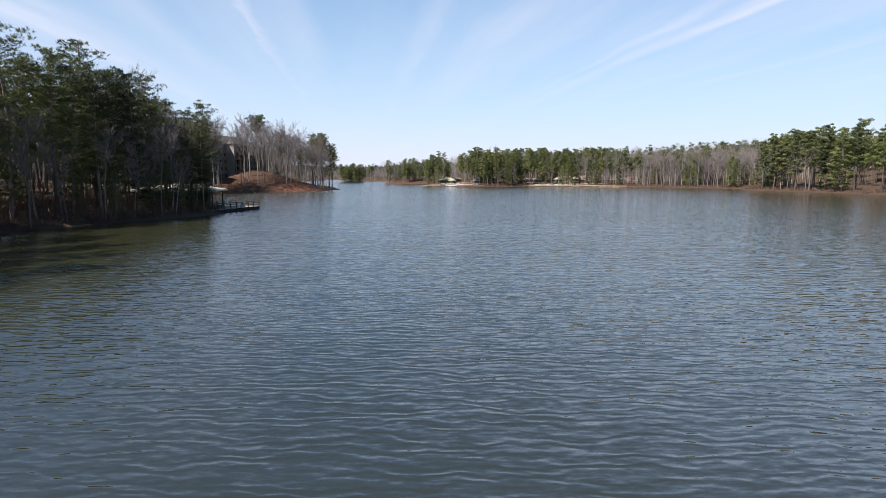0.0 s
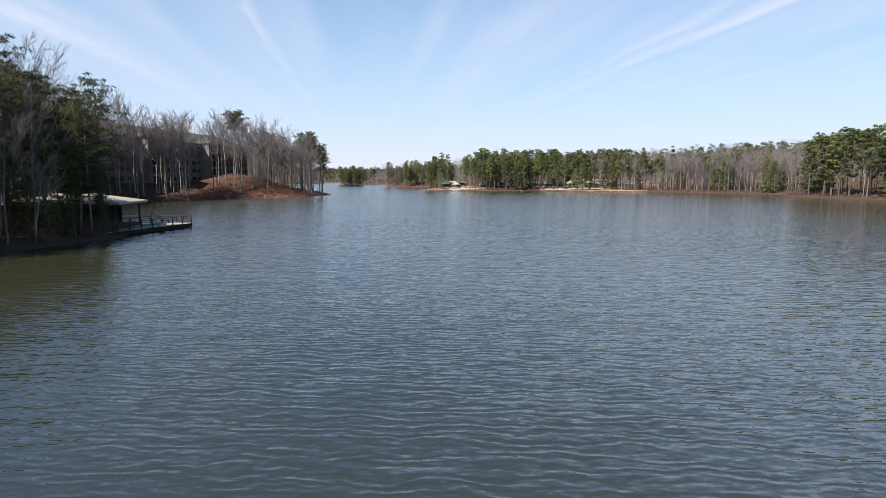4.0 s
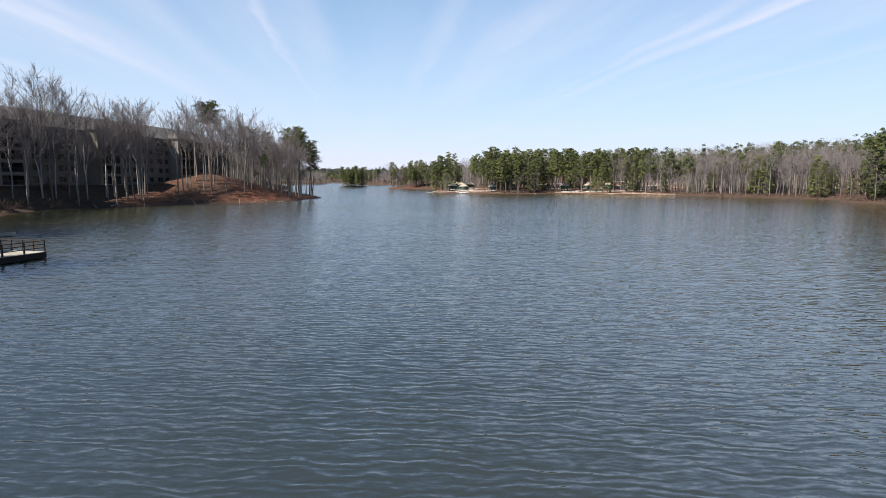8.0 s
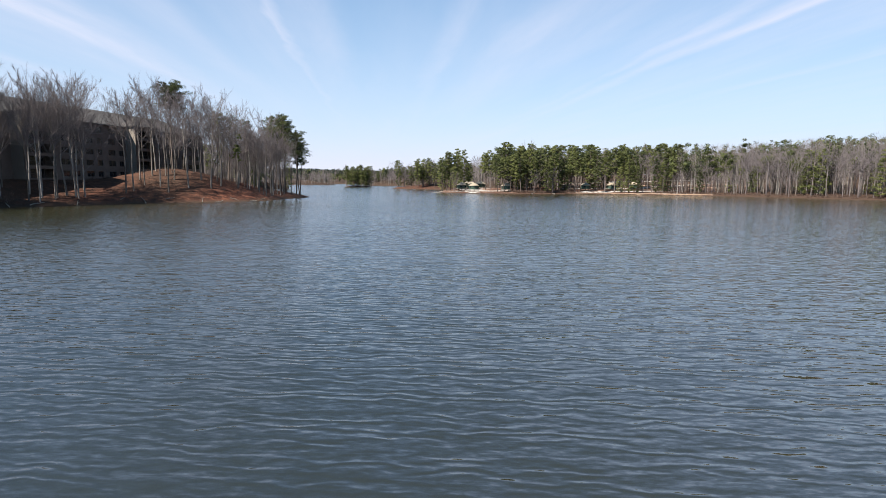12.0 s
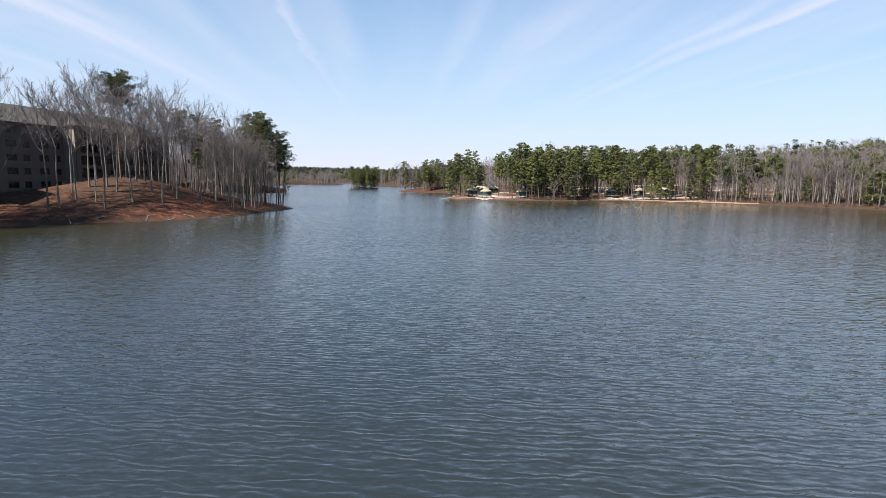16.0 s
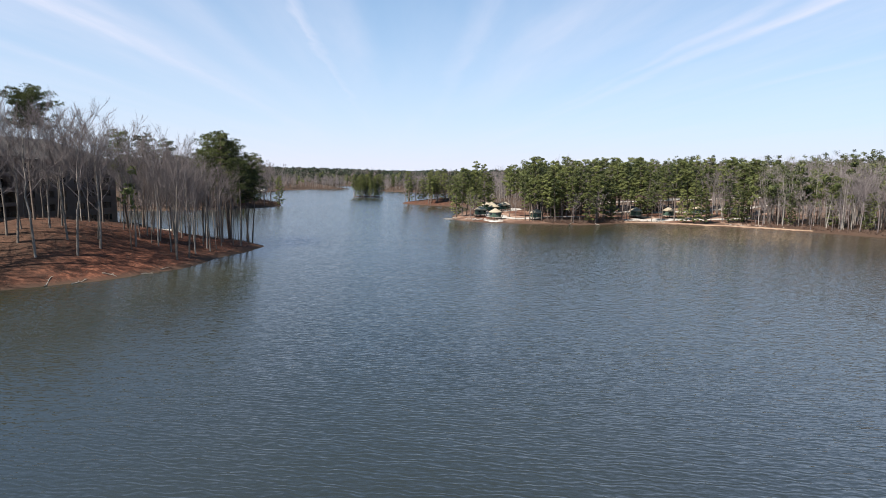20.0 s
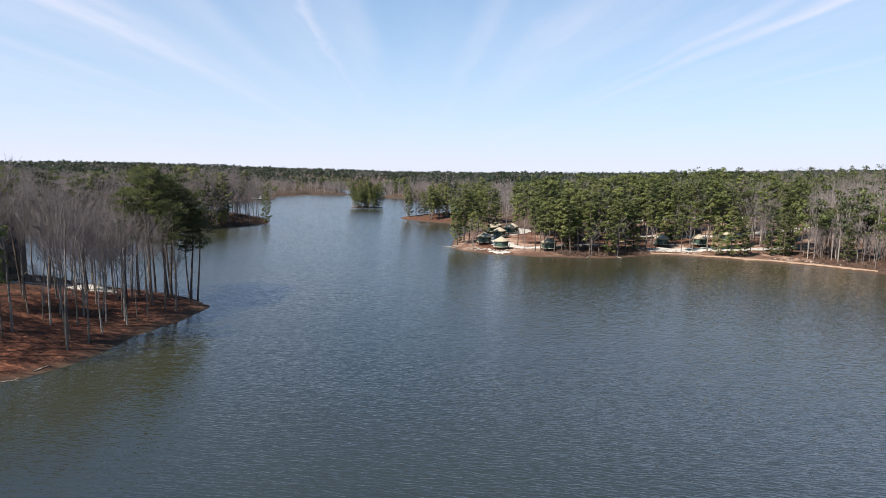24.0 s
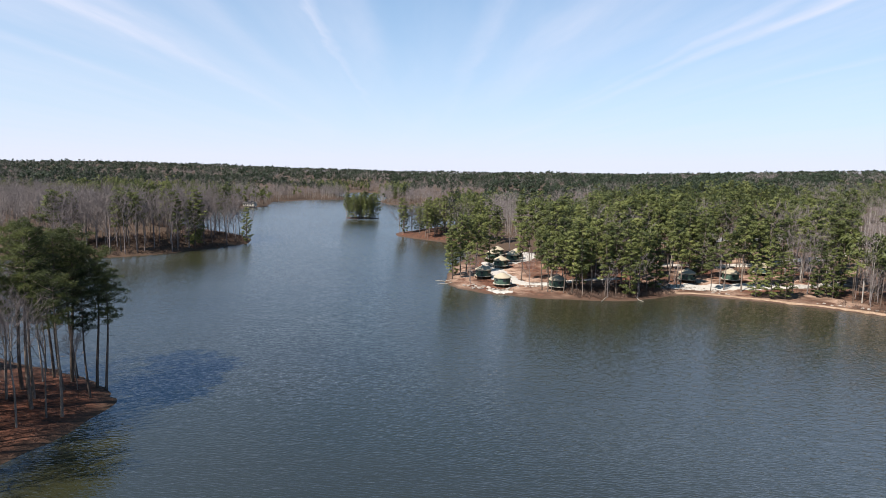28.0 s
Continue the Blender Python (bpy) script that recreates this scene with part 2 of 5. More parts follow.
def water_material():
    """Murky lake water: a lit olive body under a rippled, mirroring surface."""
    m, n, l, b = material("lake_water", 0.05, 0.5)
    b.inputs["IOR"].default_value = 2.1
    b.inputs["Specular Tint"].default_value = (0.75, 0.79, 1.0, 1)
    pos = n.new("ShaderNodeNewGeometry").outputs["Position"]
    r = ramp_node(n, [(0.3, (0.0225, 0.0230, 0.0110)), (0.7, (0.0280, 0.0285, 0.0145))])
    l.new(noise_node(n, l, pos, 0.02, 3), r.inputs[0])
    l.new(r.outputs[0], b.inputs["Base Color"])

    def slopes(stretch, turn, detail, strength, bend=0.5):
        """Surface slopes of one size of wave, with crests that lie across the lake."""
        mp = n.new("ShaderNodeMapping")
        mp.inputs["Scale"].default_value = stretch
        mp.inputs["Rotation"].default_value = (0, 0, radians(turn))
        l.new(pos, mp.inputs[0])
        t = n.new("ShaderNodeTexNoise")
        t.inputs["Scale"].default_value, t.inputs["Detail"].default_value, t.inputs["Roughness"].default_value = 1.0, detail, 0.55
        t.inputs["Distortion"].default_value = bend
        l.new(mp.outputs[0], t.inputs[0])
        sub = n.new("ShaderNodeVectorMath")
        sub.operation = "SUBTRACT"
        sub.inputs[1].default_value = (0.5, 0.5, 0.5)
        l.new(t.outputs["Color"], sub.inputs[0])
        mul = n.new("ShaderNodeVectorMath")
        mul.operation = "MULTIPLY"
        mul.inputs[1].default_value = strength
        l.new(sub.outputs[0], mul.inputs[0])
        return mul.outputs[0]

    def add(a, c):
        v = n.new("ShaderNodeVectorMath")
        v.operation = "ADD"
        l.new(a, v.inputs[0])
        if isinstance(c, tuple):
            v.inputs[1].default_value = c
        else:
            l.new(c, v.inputs[1])
        return v.outputs[0]

    total = add(slopes((0.9, 3.6, 1.0), 7, 1, (0.14, 0.30, 0.0)), slopes((1.6, 5.8, 1.0), -8, 2, (0.18, 0.38, 0.0)))
    total = add(total, slopes((4.0, 12.0, 1.0), 4, 2, (0.22, 0.34, 0.0)))
    # lanes of calmer water and darker gusts
    calm = noise_node(n, l, pos, 0.016, 4, 0.6, (0.7, 1.9, 1.0))
    cr = n.new("ShaderNodeMapRange")
    cr.inputs[1].default_value, cr.inputs[2].default_value = 0.35, 0.65
    cr.inputs[3].default_value, cr.inputs[4].default_value = 0.62, 1.1
    l.new(calm, cr.inputs[0])
    sc = n.new("ShaderNodeVectorMath")
    sc.operation = "SCALE"
    l.new(total, sc.inputs[0])
    l.new(cr.outputs[0], sc.inputs["Scale"])
    nm = n.new("ShaderNodeVectorMath")
    nm.operation = "NORMALIZE"
    l.new(add(sc.outputs[0], (0.075, -0.042, 1.0)), nm.inputs[0])
    # long wavering crests, under a metre apart
    wm = n.new("ShaderNodeMapping")
    wm.inputs["Scale"].default_value = (0.5, 1.0, 1.0)
    wm.inputs["Rotation"].default_value = (0, 0, radians(5))
    l.new(pos, wm.inputs[0])
    wave = n.new("ShaderNodeTexWave")
    wave.wave_type, wave.bands_direction = "BANDS", "Y"
    for key, val in (("Scale", 0.62), ("Distortion", 10.0), ("Detail", 2.0), ("Detail Scale", 1.7), ("Detail Roughness", 0.55)):
        wave.inputs[key].default_value = val
    l.new(wm.outputs[0], wave.inputs[0])
    sharp = n.new("ShaderNodeMath")
    sharp.operation = "POWER"
    sharp.inputs[1].default_value = 1.1
    l.new(wave.outputs["Fac"], sharp.inputs[0])
    crest = n.new("ShaderNodeBump")
    crest.inputs["Strength"].default_value, crest.inputs["Distance"].default_value = 1.0, 0.0125
    l.new(sharp.outputs[0], crest.inputs["Height"])
    l.new(nm.outputs[0], crest.inputs["Normal"])
    l.new(crest.outputs[0], b.inputs["Normal"])
    return m


M_GROUND = ground_material()
M_WATER = water_material()


# ---------------------------------------------------------------- mesh helpers
def mesh_object(name, verts, faces, mat, parent=None, smooth=False):
    me = bpy.data.meshes.new(name)
    me.from_pydata(verts if isinstance(verts, list) else np.asarray(verts).tolist(), [], faces if isinstance(faces, list) else np.asarray(faces).tolist())
    me.materials.append(mat)
    if smooth:
        me.shade_smooth()
    ob = new(name, me)
    if parent:
        ob.parent = parent
    return ob


def part(name, bm, mat, parent, label=""):
    me = bpy.data.meshes.new(name)
    bm.to_mesh(me)
    bm.free()
    me.materials.append(mat)
    ob = new(name, me)
    ob.parent = parent
    if label:
        ob["label"] = label
    return ob


def fast_object(name, verts, tris, mat):
    """One mesh from triangle arrays."""
    me = bpy.data.meshes.new(name)
    nv, nf = len(verts), len(tris)
    me.vertices.add(nv)
    me.vertices.foreach_set("co", np.asarray(verts, np.float32).ravel())
    me.loops.add(nf * 3)
    me.loops.foreach_set("vertex_index", np.asarray(tris, np.int32).ravel())
    me.polygons.add(nf)
    me.polygons.foreach_set("loop_start", np.arange(0, nf * 3, 3, dtype=np.int32))
    me.update(calc_edges=True)
    me.materials.append(mat)
    return new(name, me)


# ---------------------------------------------------------------- shores and ground
WEST = [(-120, -400), (-82, -120), (-52, -30), (-41, -5), (-37.5, 22), (-44, 37), (-52, 54), (-50, 66), (-46, 74), (-43, 82), (-40, 90), (-38, 97), (-40, 103),
        (-52, 112), (-64, 130), (-78, 152), (-90, 174), (-95, 190), (-92, 200), (-86, 212), (-78, 227), (-65, 237.5), (-58.5, 246),
        (-53.5, 260), (-54.5, 271), (-53, 284), (-53, 293), (-58, 298.5), (-72, 304.5), (-92, 310), (-130, 315), (-230, 335)]
NORTHWEST = [(-330, 350), (-260, 395), (-200, 415), (-150, 435), (-139, 448), (-127, 475), (-122, 490), (-128, 507), (-165, 535),
             (-240, 610), (-275, 700), (-262, 770), (-244, 797), (-250, 830), (-283, 889), (-273, 944), (-262, 980), (-228, 972),
             (-208, 985), (-215, 1035), (-260, 1150), (-330, 1350), (-700, 1500)]
EAST = [(-420, 1420), (-300, 1390), (-225, 1330), (-185, 1180), (-166, 1050), (-158, 960), (-148, 927), (-122, 893), (-62, 850), (-20, 780), (-12, 700),
        (-22, 640), (-46, 580), (-59, 552), (-54, 541), (-45, 532), (-26, 517), (-10, 505), (-7, 480), (-11, 450), (-13, 425), (-13, 402),
        (-7, 390.5), (1, 385), (18, 380.3), (31, 380), (45, 381.5), (52.6, 387.4), (62, 393), (71, 390.4)]
EAST_NEAR = [(79, 387), (89, 383.5), (99, 377.5), (107, 372), (117, 361), (130, 346), (142, 328), (152, 312), (157, 298), (152, 284), (142, 272),
             (141, 262), (147, 250), (151, 225), (151, 194), (156, 150), (185, 70), (280, -80), (420, -400)]
FAR = 4600.0
ISLAND = [(-108 + 14.5 * math.cos(a) * (1 + 0.12 * math.sin(3 * a)), 667 + 8.5 * math.sin(a)) for a in np.linspace(0, 2 * math.pi, 22)[:-1]]
LANDS = [
    WEST + [(-330, 342), (-FAR, 342), (-FAR, -400)],
    NORTHWEST + [(-FAR, 1800), (-FAR, 350)],
    [(-700, 1500), (-420, 1420)] + EAST[1:] + EAST_NEAR + [(FAR, -400), (FAR, FAR), (-FAR, FAR), (-FAR, 1800)],
    ISLAND,
]


# the long building: from its south corner along its front to the north corner
LODGE_A, LODGE_B, LODGE_FLOOR = (-112.0, 150.0), (-90.0, 291.0), 5.6
LODGE_LENGTH = math.hypot(LODGE_B[0] - LODGE_A[0], LODGE_B[1] - LODGE_A[1])
LODGE_U = ((LODGE_B[0] - LODGE_A[0]) / LODGE_LENGTH, (LODGE_B[1] - LODGE_A[1]) / LODGE_LENGTH)


def lodge_frame(x, y):
    """Metres in front of the building's front (negative: inside or behind) and along it."""
    dx, dy = x - LODGE_A[0], y - LODGE_A[1]
    return dx * LODGE_U[1] - dy * LODGE_U[0], dx * LODGE_U[0] + dy * LODGE_U[1]


def inside_distance(px, py, poly):
    """Signed distance to a closed outline, positive inside."""
    q = np.array(poly, float)
    a, b = q, np.roll(q, -1, axis=0)
    best = np.full(px.shape, 1e9)
    inside = np.zeros(px.shape, bool)
    for (ax, ay), (bx, by) in zip(a, b):
        dx, dy = bx - ax, by - ay
        t = np.clip(((px - ax) * dx + (py - ay) * dy) / (dx * dx + dy * dy + 1e-9), 0, 1)
        best = np.minimum(best, (px - ax - t * dx) ** 2 + (py - ay - t * dy) ** 2)
        if ay != by:
            cross = ((ay > py) != (by > py)) & (px < dx * (py - ay) / (by - ay) + ax)
            inside ^= cross
    d = np.sqrt(best)
    return np.where(inside, d, -d)


def wave_noise(x, y, s, seed):
    """Smooth cheap noise in about -1..1 for arrays."""
    r = np.random.RandomState(seed)
    out = 0
    for k in range(6):
        a, p, f = r.uniform(0, 6.28), r.uniform(0, 6.28), s * r.uniform(0.6, 1.9)
        out = out + np.sin((x * math.cos(a) + y * math.sin(a)) * f + p)
    return out / 3.2


def land_distance(x, y):
    x, y = np.asarray(x, float), np.asarray(y, float)
    wob = 0.9 * wave_noise(x, y, 0.35, 3) + 0.35 * wave_noise(x, y, 1.3, 4)
    far = np.clip((np.hypot(x, y - 250) - 350) / 300, 0, 4)
    d = np.max([inside_distance(x, y, p) for p in LANDS], axis=0)
    return d + wob * (0.6 + far)


def ground_height(x, y, d=None):
    x, y = np.asarray(x, float), np.asarray(y, float)
    if d is None:
        d = land_distance(x, y)
    di = np.maximum(d, 0)
    west = 1 / (1 + np.exp((x + 20) / 8.0))
    pen = np.exp(-(((x + 80) / 21) ** 2 + ((y - 247) / 30) ** 2))
    bank = 0.55 * (1 - np.exp(-di / 0.8))
    slope_w = 0.16 * np.minimum(di, 45) + 0.03 * np.clip(di - 45, 0, 260)
    slope_e = 0.045 * np.minimum(di, 50) + 0.075 * np.clip(di - 50, 0, 130) + 0.012 * np.clip(di - 180, 0, 900)
    z = bank + west * slope_w + (1 - west) * slope_e
    z = z + pen * 4.5 * np.clip(di / 18, 0, 1) * west
    r = np.hypot(x, y - 200)
    z = z + np.clip((r - 900) / 3500, 0, 1) ** 1.2 * (34 + 12 * wave_noise(x, y, 0.0022, 8) + 9 * wave_noise(x, y, 0.006, 18) + 50 * np.exp(-((np.arctan2(x, y - 200) + 0.62) / 0.26) ** 2) + 26 * np.exp(-((np.arctan2(x, y - 200) - 0.60) / 0.28) ** 2)) * np.clip(di / 100, 0, 1)
    z = z + np.clip(di / 12, 0, 1) * (0.35 * wave_noise(x, y, 0.16, 5) + 0.12 * wave_noise(x, y, 0.6, 6))
    z = z + np.clip(di / 90, 0, 1) * 2.2 * wave_noise(x, y, 0.018, 7)
    # level yard round the long building
    n, u = lodge_frame(x, y)
    yard = np.clip((9 - np.maximum(np.abs(n + 10) - 11, np.abs(u - LODGE_LENGTH / 2) - LODGE_LENGTH / 2)) / 8, 0, 1)
    yard = yard * yard * (3 - 2 * yard)
    z = z * (1 - yard) + LODGE_FLOOR * yard
    return np.where(d > 0, np.maximum(z, 0.06 + 0.3 * np.minimum(di, 1)), np.maximum(d * 0.28, -6.0))


def spread(fine0, fine1, step, lo, hi):
    c = list(np.arange(fine0, fine1, step))
    s, v = step, c[-1]
    while v < hi:
        s *= 1.13
        v += s
        c.append(min(v, hi))
    s, v, low = step, c[0], []
    while v > lo:
        s *= 1.13
        v -= s
        low.append(max(v, lo))
    return np.array(low[::-1] + c)


def build_ground():
    xs, ys = spread(-150, 190, 2.2, -4500, 4500), spread(40, 470, 2.2, -380, 4500)
    gx, gy = np.meshgrid(xs, ys)
    gz = ground_height(gx, gy)
    nx, ny = len(xs), len(ys)
    v = np.stack([gx.ravel(), gy.ravel(), gz.ravel()], 1)
    i = (np.arange(ny - 1)[:, None] * nx + np.arange(nx - 1)[None, :]).ravel()
    tris = np.concatenate([np.stack([i, i + 1, i + nx + 1], 1), np.stack([i, i + nx + 1, i + nx], 1)])
    ob = fast_object("ground", v, tris, M_GROUND)
    ob.data.shade_smooth()
    # where red pine straw and bare clay show instead of leaf litter
    x, y = v[:, 0], v[:, 1]
    straw = np.exp(-(((x + 72) / 34) ** 4 + ((y - 262) / 62) ** 4)) + np.exp(-(((x - 50) / 85) ** 4 + ((y - 408) / 45) ** 4))
    straw = straw + 0.6 * np.exp(-(((x + 45) / 30) ** 4 + ((y - 535) / 40) ** 4))
    straw = np.clip(straw * (0.75 + 0.35 * wave_noise(x, y, 0.12, 12)) + 0.12 * wave_noise(x, y, 0.05, 13), 0, 1)
    worn = np.exp(-(((x - 8) / 24) ** 4 + ((y - 408) / 34) ** 4)) + np.exp(-(((x - 80) / 36) ** 4 + ((y - 398) / 22) ** 4)) + 0.8 * np.exp(-(((x - 115) / 60) ** 4 + ((y - 455) / 50) ** 4))
    worn = np.clip(worn * (0.45 + 0.75 * wave_noise(x, y, 0.22, 14) + 0.4 * wave_noise(x, y, 0.7, 15)), 0, 1)
    at = ob.data.attributes.new("worn", "FLOAT", "POINT")
    at.data.foreach_set("value", worn.astype(np.float32))
    straw = straw * (np.hypot(x, y - 300) < 420)
    at = ob.data.attributes.new("straw", "FLOAT", "POINT")
    at.data.foreach_set("value", straw.astype(np.float32))
    tagged(ob, "reddish pine-straw covered ground sloping into the lake", "ground", kind="structure")
    w = mesh_object("water", [(-4500, -380, 0), (4500, -380, 0), (4500, 4500, 0), (-4500, 4500, 0)], [(0, 1, 2, 3)], M_WATER)
    tagged(w, "rippled blue-green lake water under open sky", "lake water", kind="structure")


build_ground()


# ---------------------------------------------------------------- trees
def tube(points, radii, sides=5):
    """A tapered tube along points: vertices and triangles."""
    pts = np.array(points, float)
    n = len(pts)
    tan = np.gradient(pts, axis=0)
    tan /= np.linalg.norm(tan, axis=1)[:, None] + 1e-9
    ref = np.where(np.abs(tan[:, 2:3]) > 0.9, np.array([[1.0, 0, 0]]), np.array([[0, 0, 1.0]]))
    a = np.cross(tan, ref)
    a /= np.linalg.norm(a, axis=1)[:, None] + 1e-9
    b = np.cross(tan, a)
    ang = np.linspace(0, 2 * math.pi, sides, endpoint=False)
    ring = a[:, None, :] * np.cos(ang)[None, :, None] + b[:, None, :] * np.sin(ang)[None, :, None]
    v = pts[:, None, :] + ring * np.array(radii, float)[:, None, None]
    v = v.reshape(-1, 3)
    k = np.arange(sides)
    k2 = (k + 1) % sides
    tris = []
    for i in range(n - 1):
        lo, hi = i * sides, (i + 1) * sides
        tris.append(np.stack([lo + k, lo + k2, hi + k2], 1))
        tris.append(np.stack([lo + k, hi + k2, hi + k], 1))
    return v, np.concatenate(tris)


def join(pieces):
    vs, ts, o = [], [], 0
    for v, t in pieces:
        vs.append(v)
        ts.append(t + o)
        o += len(v)
    return np.concatenate(vs), np.concatenate(ts)


def blades(base, way, length, width, r, face=None):
    """One thin pointed triangle per row: starts at base, runs along way; face: the side that it turns outwards, about."""
    n = len(base)
    if face is not None:
        face = face / (np.linalg.norm(face, axis=1)[:, None] + 1e-9) + r.normal(size=(n, 3)) * 0.26
        way = np.cross(face, np.cross(way + r.normal(size=(n, 3)) * 0.9, face))
        side = np.cross(way, face)
    else:
        side = np.cross(way, r.normal(size=(n, 3)))
    way = way / (np.linalg.norm(way, axis=1)[:, None] + 1e-9)
    side /= np.linalg.norm(side, axis=1)[:, None] + 1e-9
    length, width = np.broadcast_to(length, n)[:, None], np.broadcast_to(width, n)[:, None]
    v = np.stack([base - side * width / 2, base + side * width / 2, base + way * length], 1).reshape(-1, 3)
    return v, np.arange(n * 3).reshape(-1, 3)


def bent_stem(r, height, lean, steps=7):
    t = np.linspace(0, 1, steps)
    a, b = r.uniform(0, 6.28), r.uniform(0, 6.28)
    x = lean * height * t ** 1.5 * math.cos(a) + 0.012 * height * np.sin(t * 5 + b)
    y = lean * height * t ** 1.5 * math.sin(a) + 0.012 * height * np.cos(t * 4 + b) - 0.012 * height * math.cos(b)
    x = x - 0.012 * height * math.sin(b)
    return np.stack([x, y, t * height], 1)


def along(stem, s):
    t = np.linspace(0, 1, len(stem))
    return np.array([np.interp(s, t, stem[:, i]) for i in range(3)])


def pine_arrays(seed, height=21.0, crown_from=0.5, width=3.4, limbs=34, clumps=2, tufts=16, per=9, blade=0.36, thick=0.05, girth=0.24, flat=0.5, swell=1.0, dome=0.55):
    """A pine: bare trunk, limbs that end in clumps of needle tufts, a ragged top. per: needles in a tuft. Returns wood and needles."""
    r = np.random.RandomState(seed)
    stem = bent_stem(r, height, r.uniform(0.0, 0.035), 8)
    wood = [tube(stem, np.linspace(girth, 0.05, 8), 6)]
    base, way, face = [], [], []
    for i in range(limbs):
        s = crown_from + (1 - crown_from) * (i + r.uniform(0, 1)) / limbs
        q = (s - crown_from) / (1 - crown_from)
        reach = width * (0.45 + 1.0 * q) * (1.02 - q) ** dome * 1.25 * r.uniform(0.45, 1.2) + 0.35
        a = i * 2.4 + r.uniform(-0.5, 0.5)
        rise = r.uniform(-0.12, 0.3) + 0.5 * q
        p0 = along(stem, s)
        tip = p0 + np.array([math.cos(a), math.sin(a), rise]) * reach
        mid = (p0 + tip) / 2 + np.array([0, 0, -0.06 * reach])
        wood.append(tube([p0, mid, tip], [0.065, 0.045, 0.02], 3))
        for c in range(clumps if reach > 1.3 else 1):
            ctr = p0 + (tip - p0) * (1.0 - 0.30 * c * r.uniform(0.8, 1.2)) + r.normal(size=3) * 0.10 * reach * (c > 0)
            size = (0.44 + 0.20 * reach) * r.uniform(0.7, 1.2) * swell
            d = r.normal(size=(tufts, 3))
            d[:, 2] = np.where(r.uniform(size=tufts) < 0.75, np.abs(d[:, 2]), d[:, 2])
            d /= np.linalg.norm(d, axis=1)[:, None]
            at = ctr + d * (r.uniform(0.1, 1, (tufts, 1)) ** 0.45) * size * np.array([1.05, 1.05, flat])
            if per == 1:
                base.append(at)
                way.append(d * 0.6 + np.array([0, 0, 0.3]))
                face.append(d * np.array([1, 1, 1.4]) + np.array([0, 0, 0.35]))
                continue
            e = r.normal(size=(tufts, per, 3))
            e /= np.linalg.norm(e, axis=2)[..., None]
            e = e + 0.55 * d[:, None, :] + np.array([0, 0, 0.35])
            base.append((at[:, None, :] + e * 0.04).reshape(-1, 3))
            way.append(e.reshape(-1, 3))
    # dead stubs below the crown
    for i in range(7):
        s = r.uniform(0.22, crown_from)
        a = r.uniform(0, 6.28)
        p0 = along(stem, s)
        wood.append(tube([p0, p0 + np.array([math.cos(a), math.sin(a), r.uniform(-0.2, 0.3)]) * r.uniform(0.6, 1.8)], [0.035, 0.012], 3))
    base, way = np.concatenate(base), np.concatenate(way)
    n = len(base)
    return join(wood), blades(base, way, r.uniform(0.7, 1.3, n) * blade, r.uniform(0.7, 1.3, n) * thick, r, np.concatenate(face) if face else None)


def bare_arrays(seed, height=19.0, fork=0.38, spread_out=0.42, limbs=11, subs=7, twigs=13, girth=0.17, twig_len=1.15, twig_w=0.024, lean=0.05):
    """A leafless broad-leaved tree: trunk, rising limbs, branches and fine twigs."""
    r = np.random.RandomState(seed)
    stem = bent_stem(r, height * 0.84, r.uniform(0, lean), 9)
    stem[4:, :2] += np.cumsum(r.normal(size=(5, 2)) * 0.15, axis=0)
    wood = [tube(stem, np.linspace(1, 0, 9) ** 0.8 * (girth - 0.03) + 0.03, 6)]
    limb_wood = []
    base, way = [], []
    for i in range(limbs):
        s = fork + (0.97 - fork) * ((i + r.uniform(0, 0.9)) / limbs) ** 1.1
        a = i * 2.4 + r.uniform(-0.6, 0.6)
        up = r.uniform(0.7, 2.1)
        ln = height * (0.22 + spread_out * (1.0 - s)) * r.uniform(0.65, 1.1)
        way0 = np.array([math.cos(a), math.sin(a), up])
        way0 /= np.linalg.norm(way0)
        p0 = along(stem, s)
        t = np.linspace(0, 1, 5)[:, None]
        pts = p0 + way0 * ln * t + np.array([0, 0, 1.0]) * (t ** 2) * ln * 0.18 + np.cumsum(r.normal(size=(5, 3)) * 0.035 * ln, axis=0) * (t > 0)
        rad = girth * (1 - s) * 0.46 + 0.018
        limb_wood.append(tube(pts, np.linspace(rad, 0.010, 5), 4))
        for j in range(subs):
            q = 0.22 + 0.78 * (j + r.uniform(0, 1)) / subs
            b0 = along(pts, q)
            d = way0 * 0.9 + r.normal(size=3) * 0.55 + np.array([0, 0, 0.35])
            d /= np.linalg.norm(d)
            bl = ln * 0.46 * r.uniform(0.5, 1.1) * (1.2 - 0.6 * q)
            b1 = b0 + d * bl * 0.55 + r.normal(size=3) * 0.06 * bl
            b2 = b1 + (d + np.array([0, 0, 0.35])) * bl * 0.5
            limb_wood.append(tube([b0, b1, b2], [0.022, 0.013, 0.005], 3) if twigs > 12 else tube([b0, b2], [0.04, 0.012], 3))
            u = r.uniform(0.1, 1, (twigs, 1))
            base.append(np.where(u < 0.5, b0 + (b1 - b0) * u * 2, b1 + (b2 - b1) * (u * 2 - 1)))
            way.append(d + r.normal(size=(twigs, 3)) * 0.5 + np.array([0, 0, 0.45]))
    for k in range(twigs * 2):
        s = r.uniform(0.75, 1.0)
        base.append(along(stem, s)[None])
        way.append(r.normal(size=(1, 3)) * 0.5 + np.array([[0, 0, 0.9]]))
    base, way = np.concatenate(base), np.concatenate(way)
    n = len(base)
    return join(wood), join(limb_wood + [blades(base, way, r.uniform(0.4, 1.4, n) * twig_len, r.uniform(0.7, 1.3, n) * twig_w, r)])


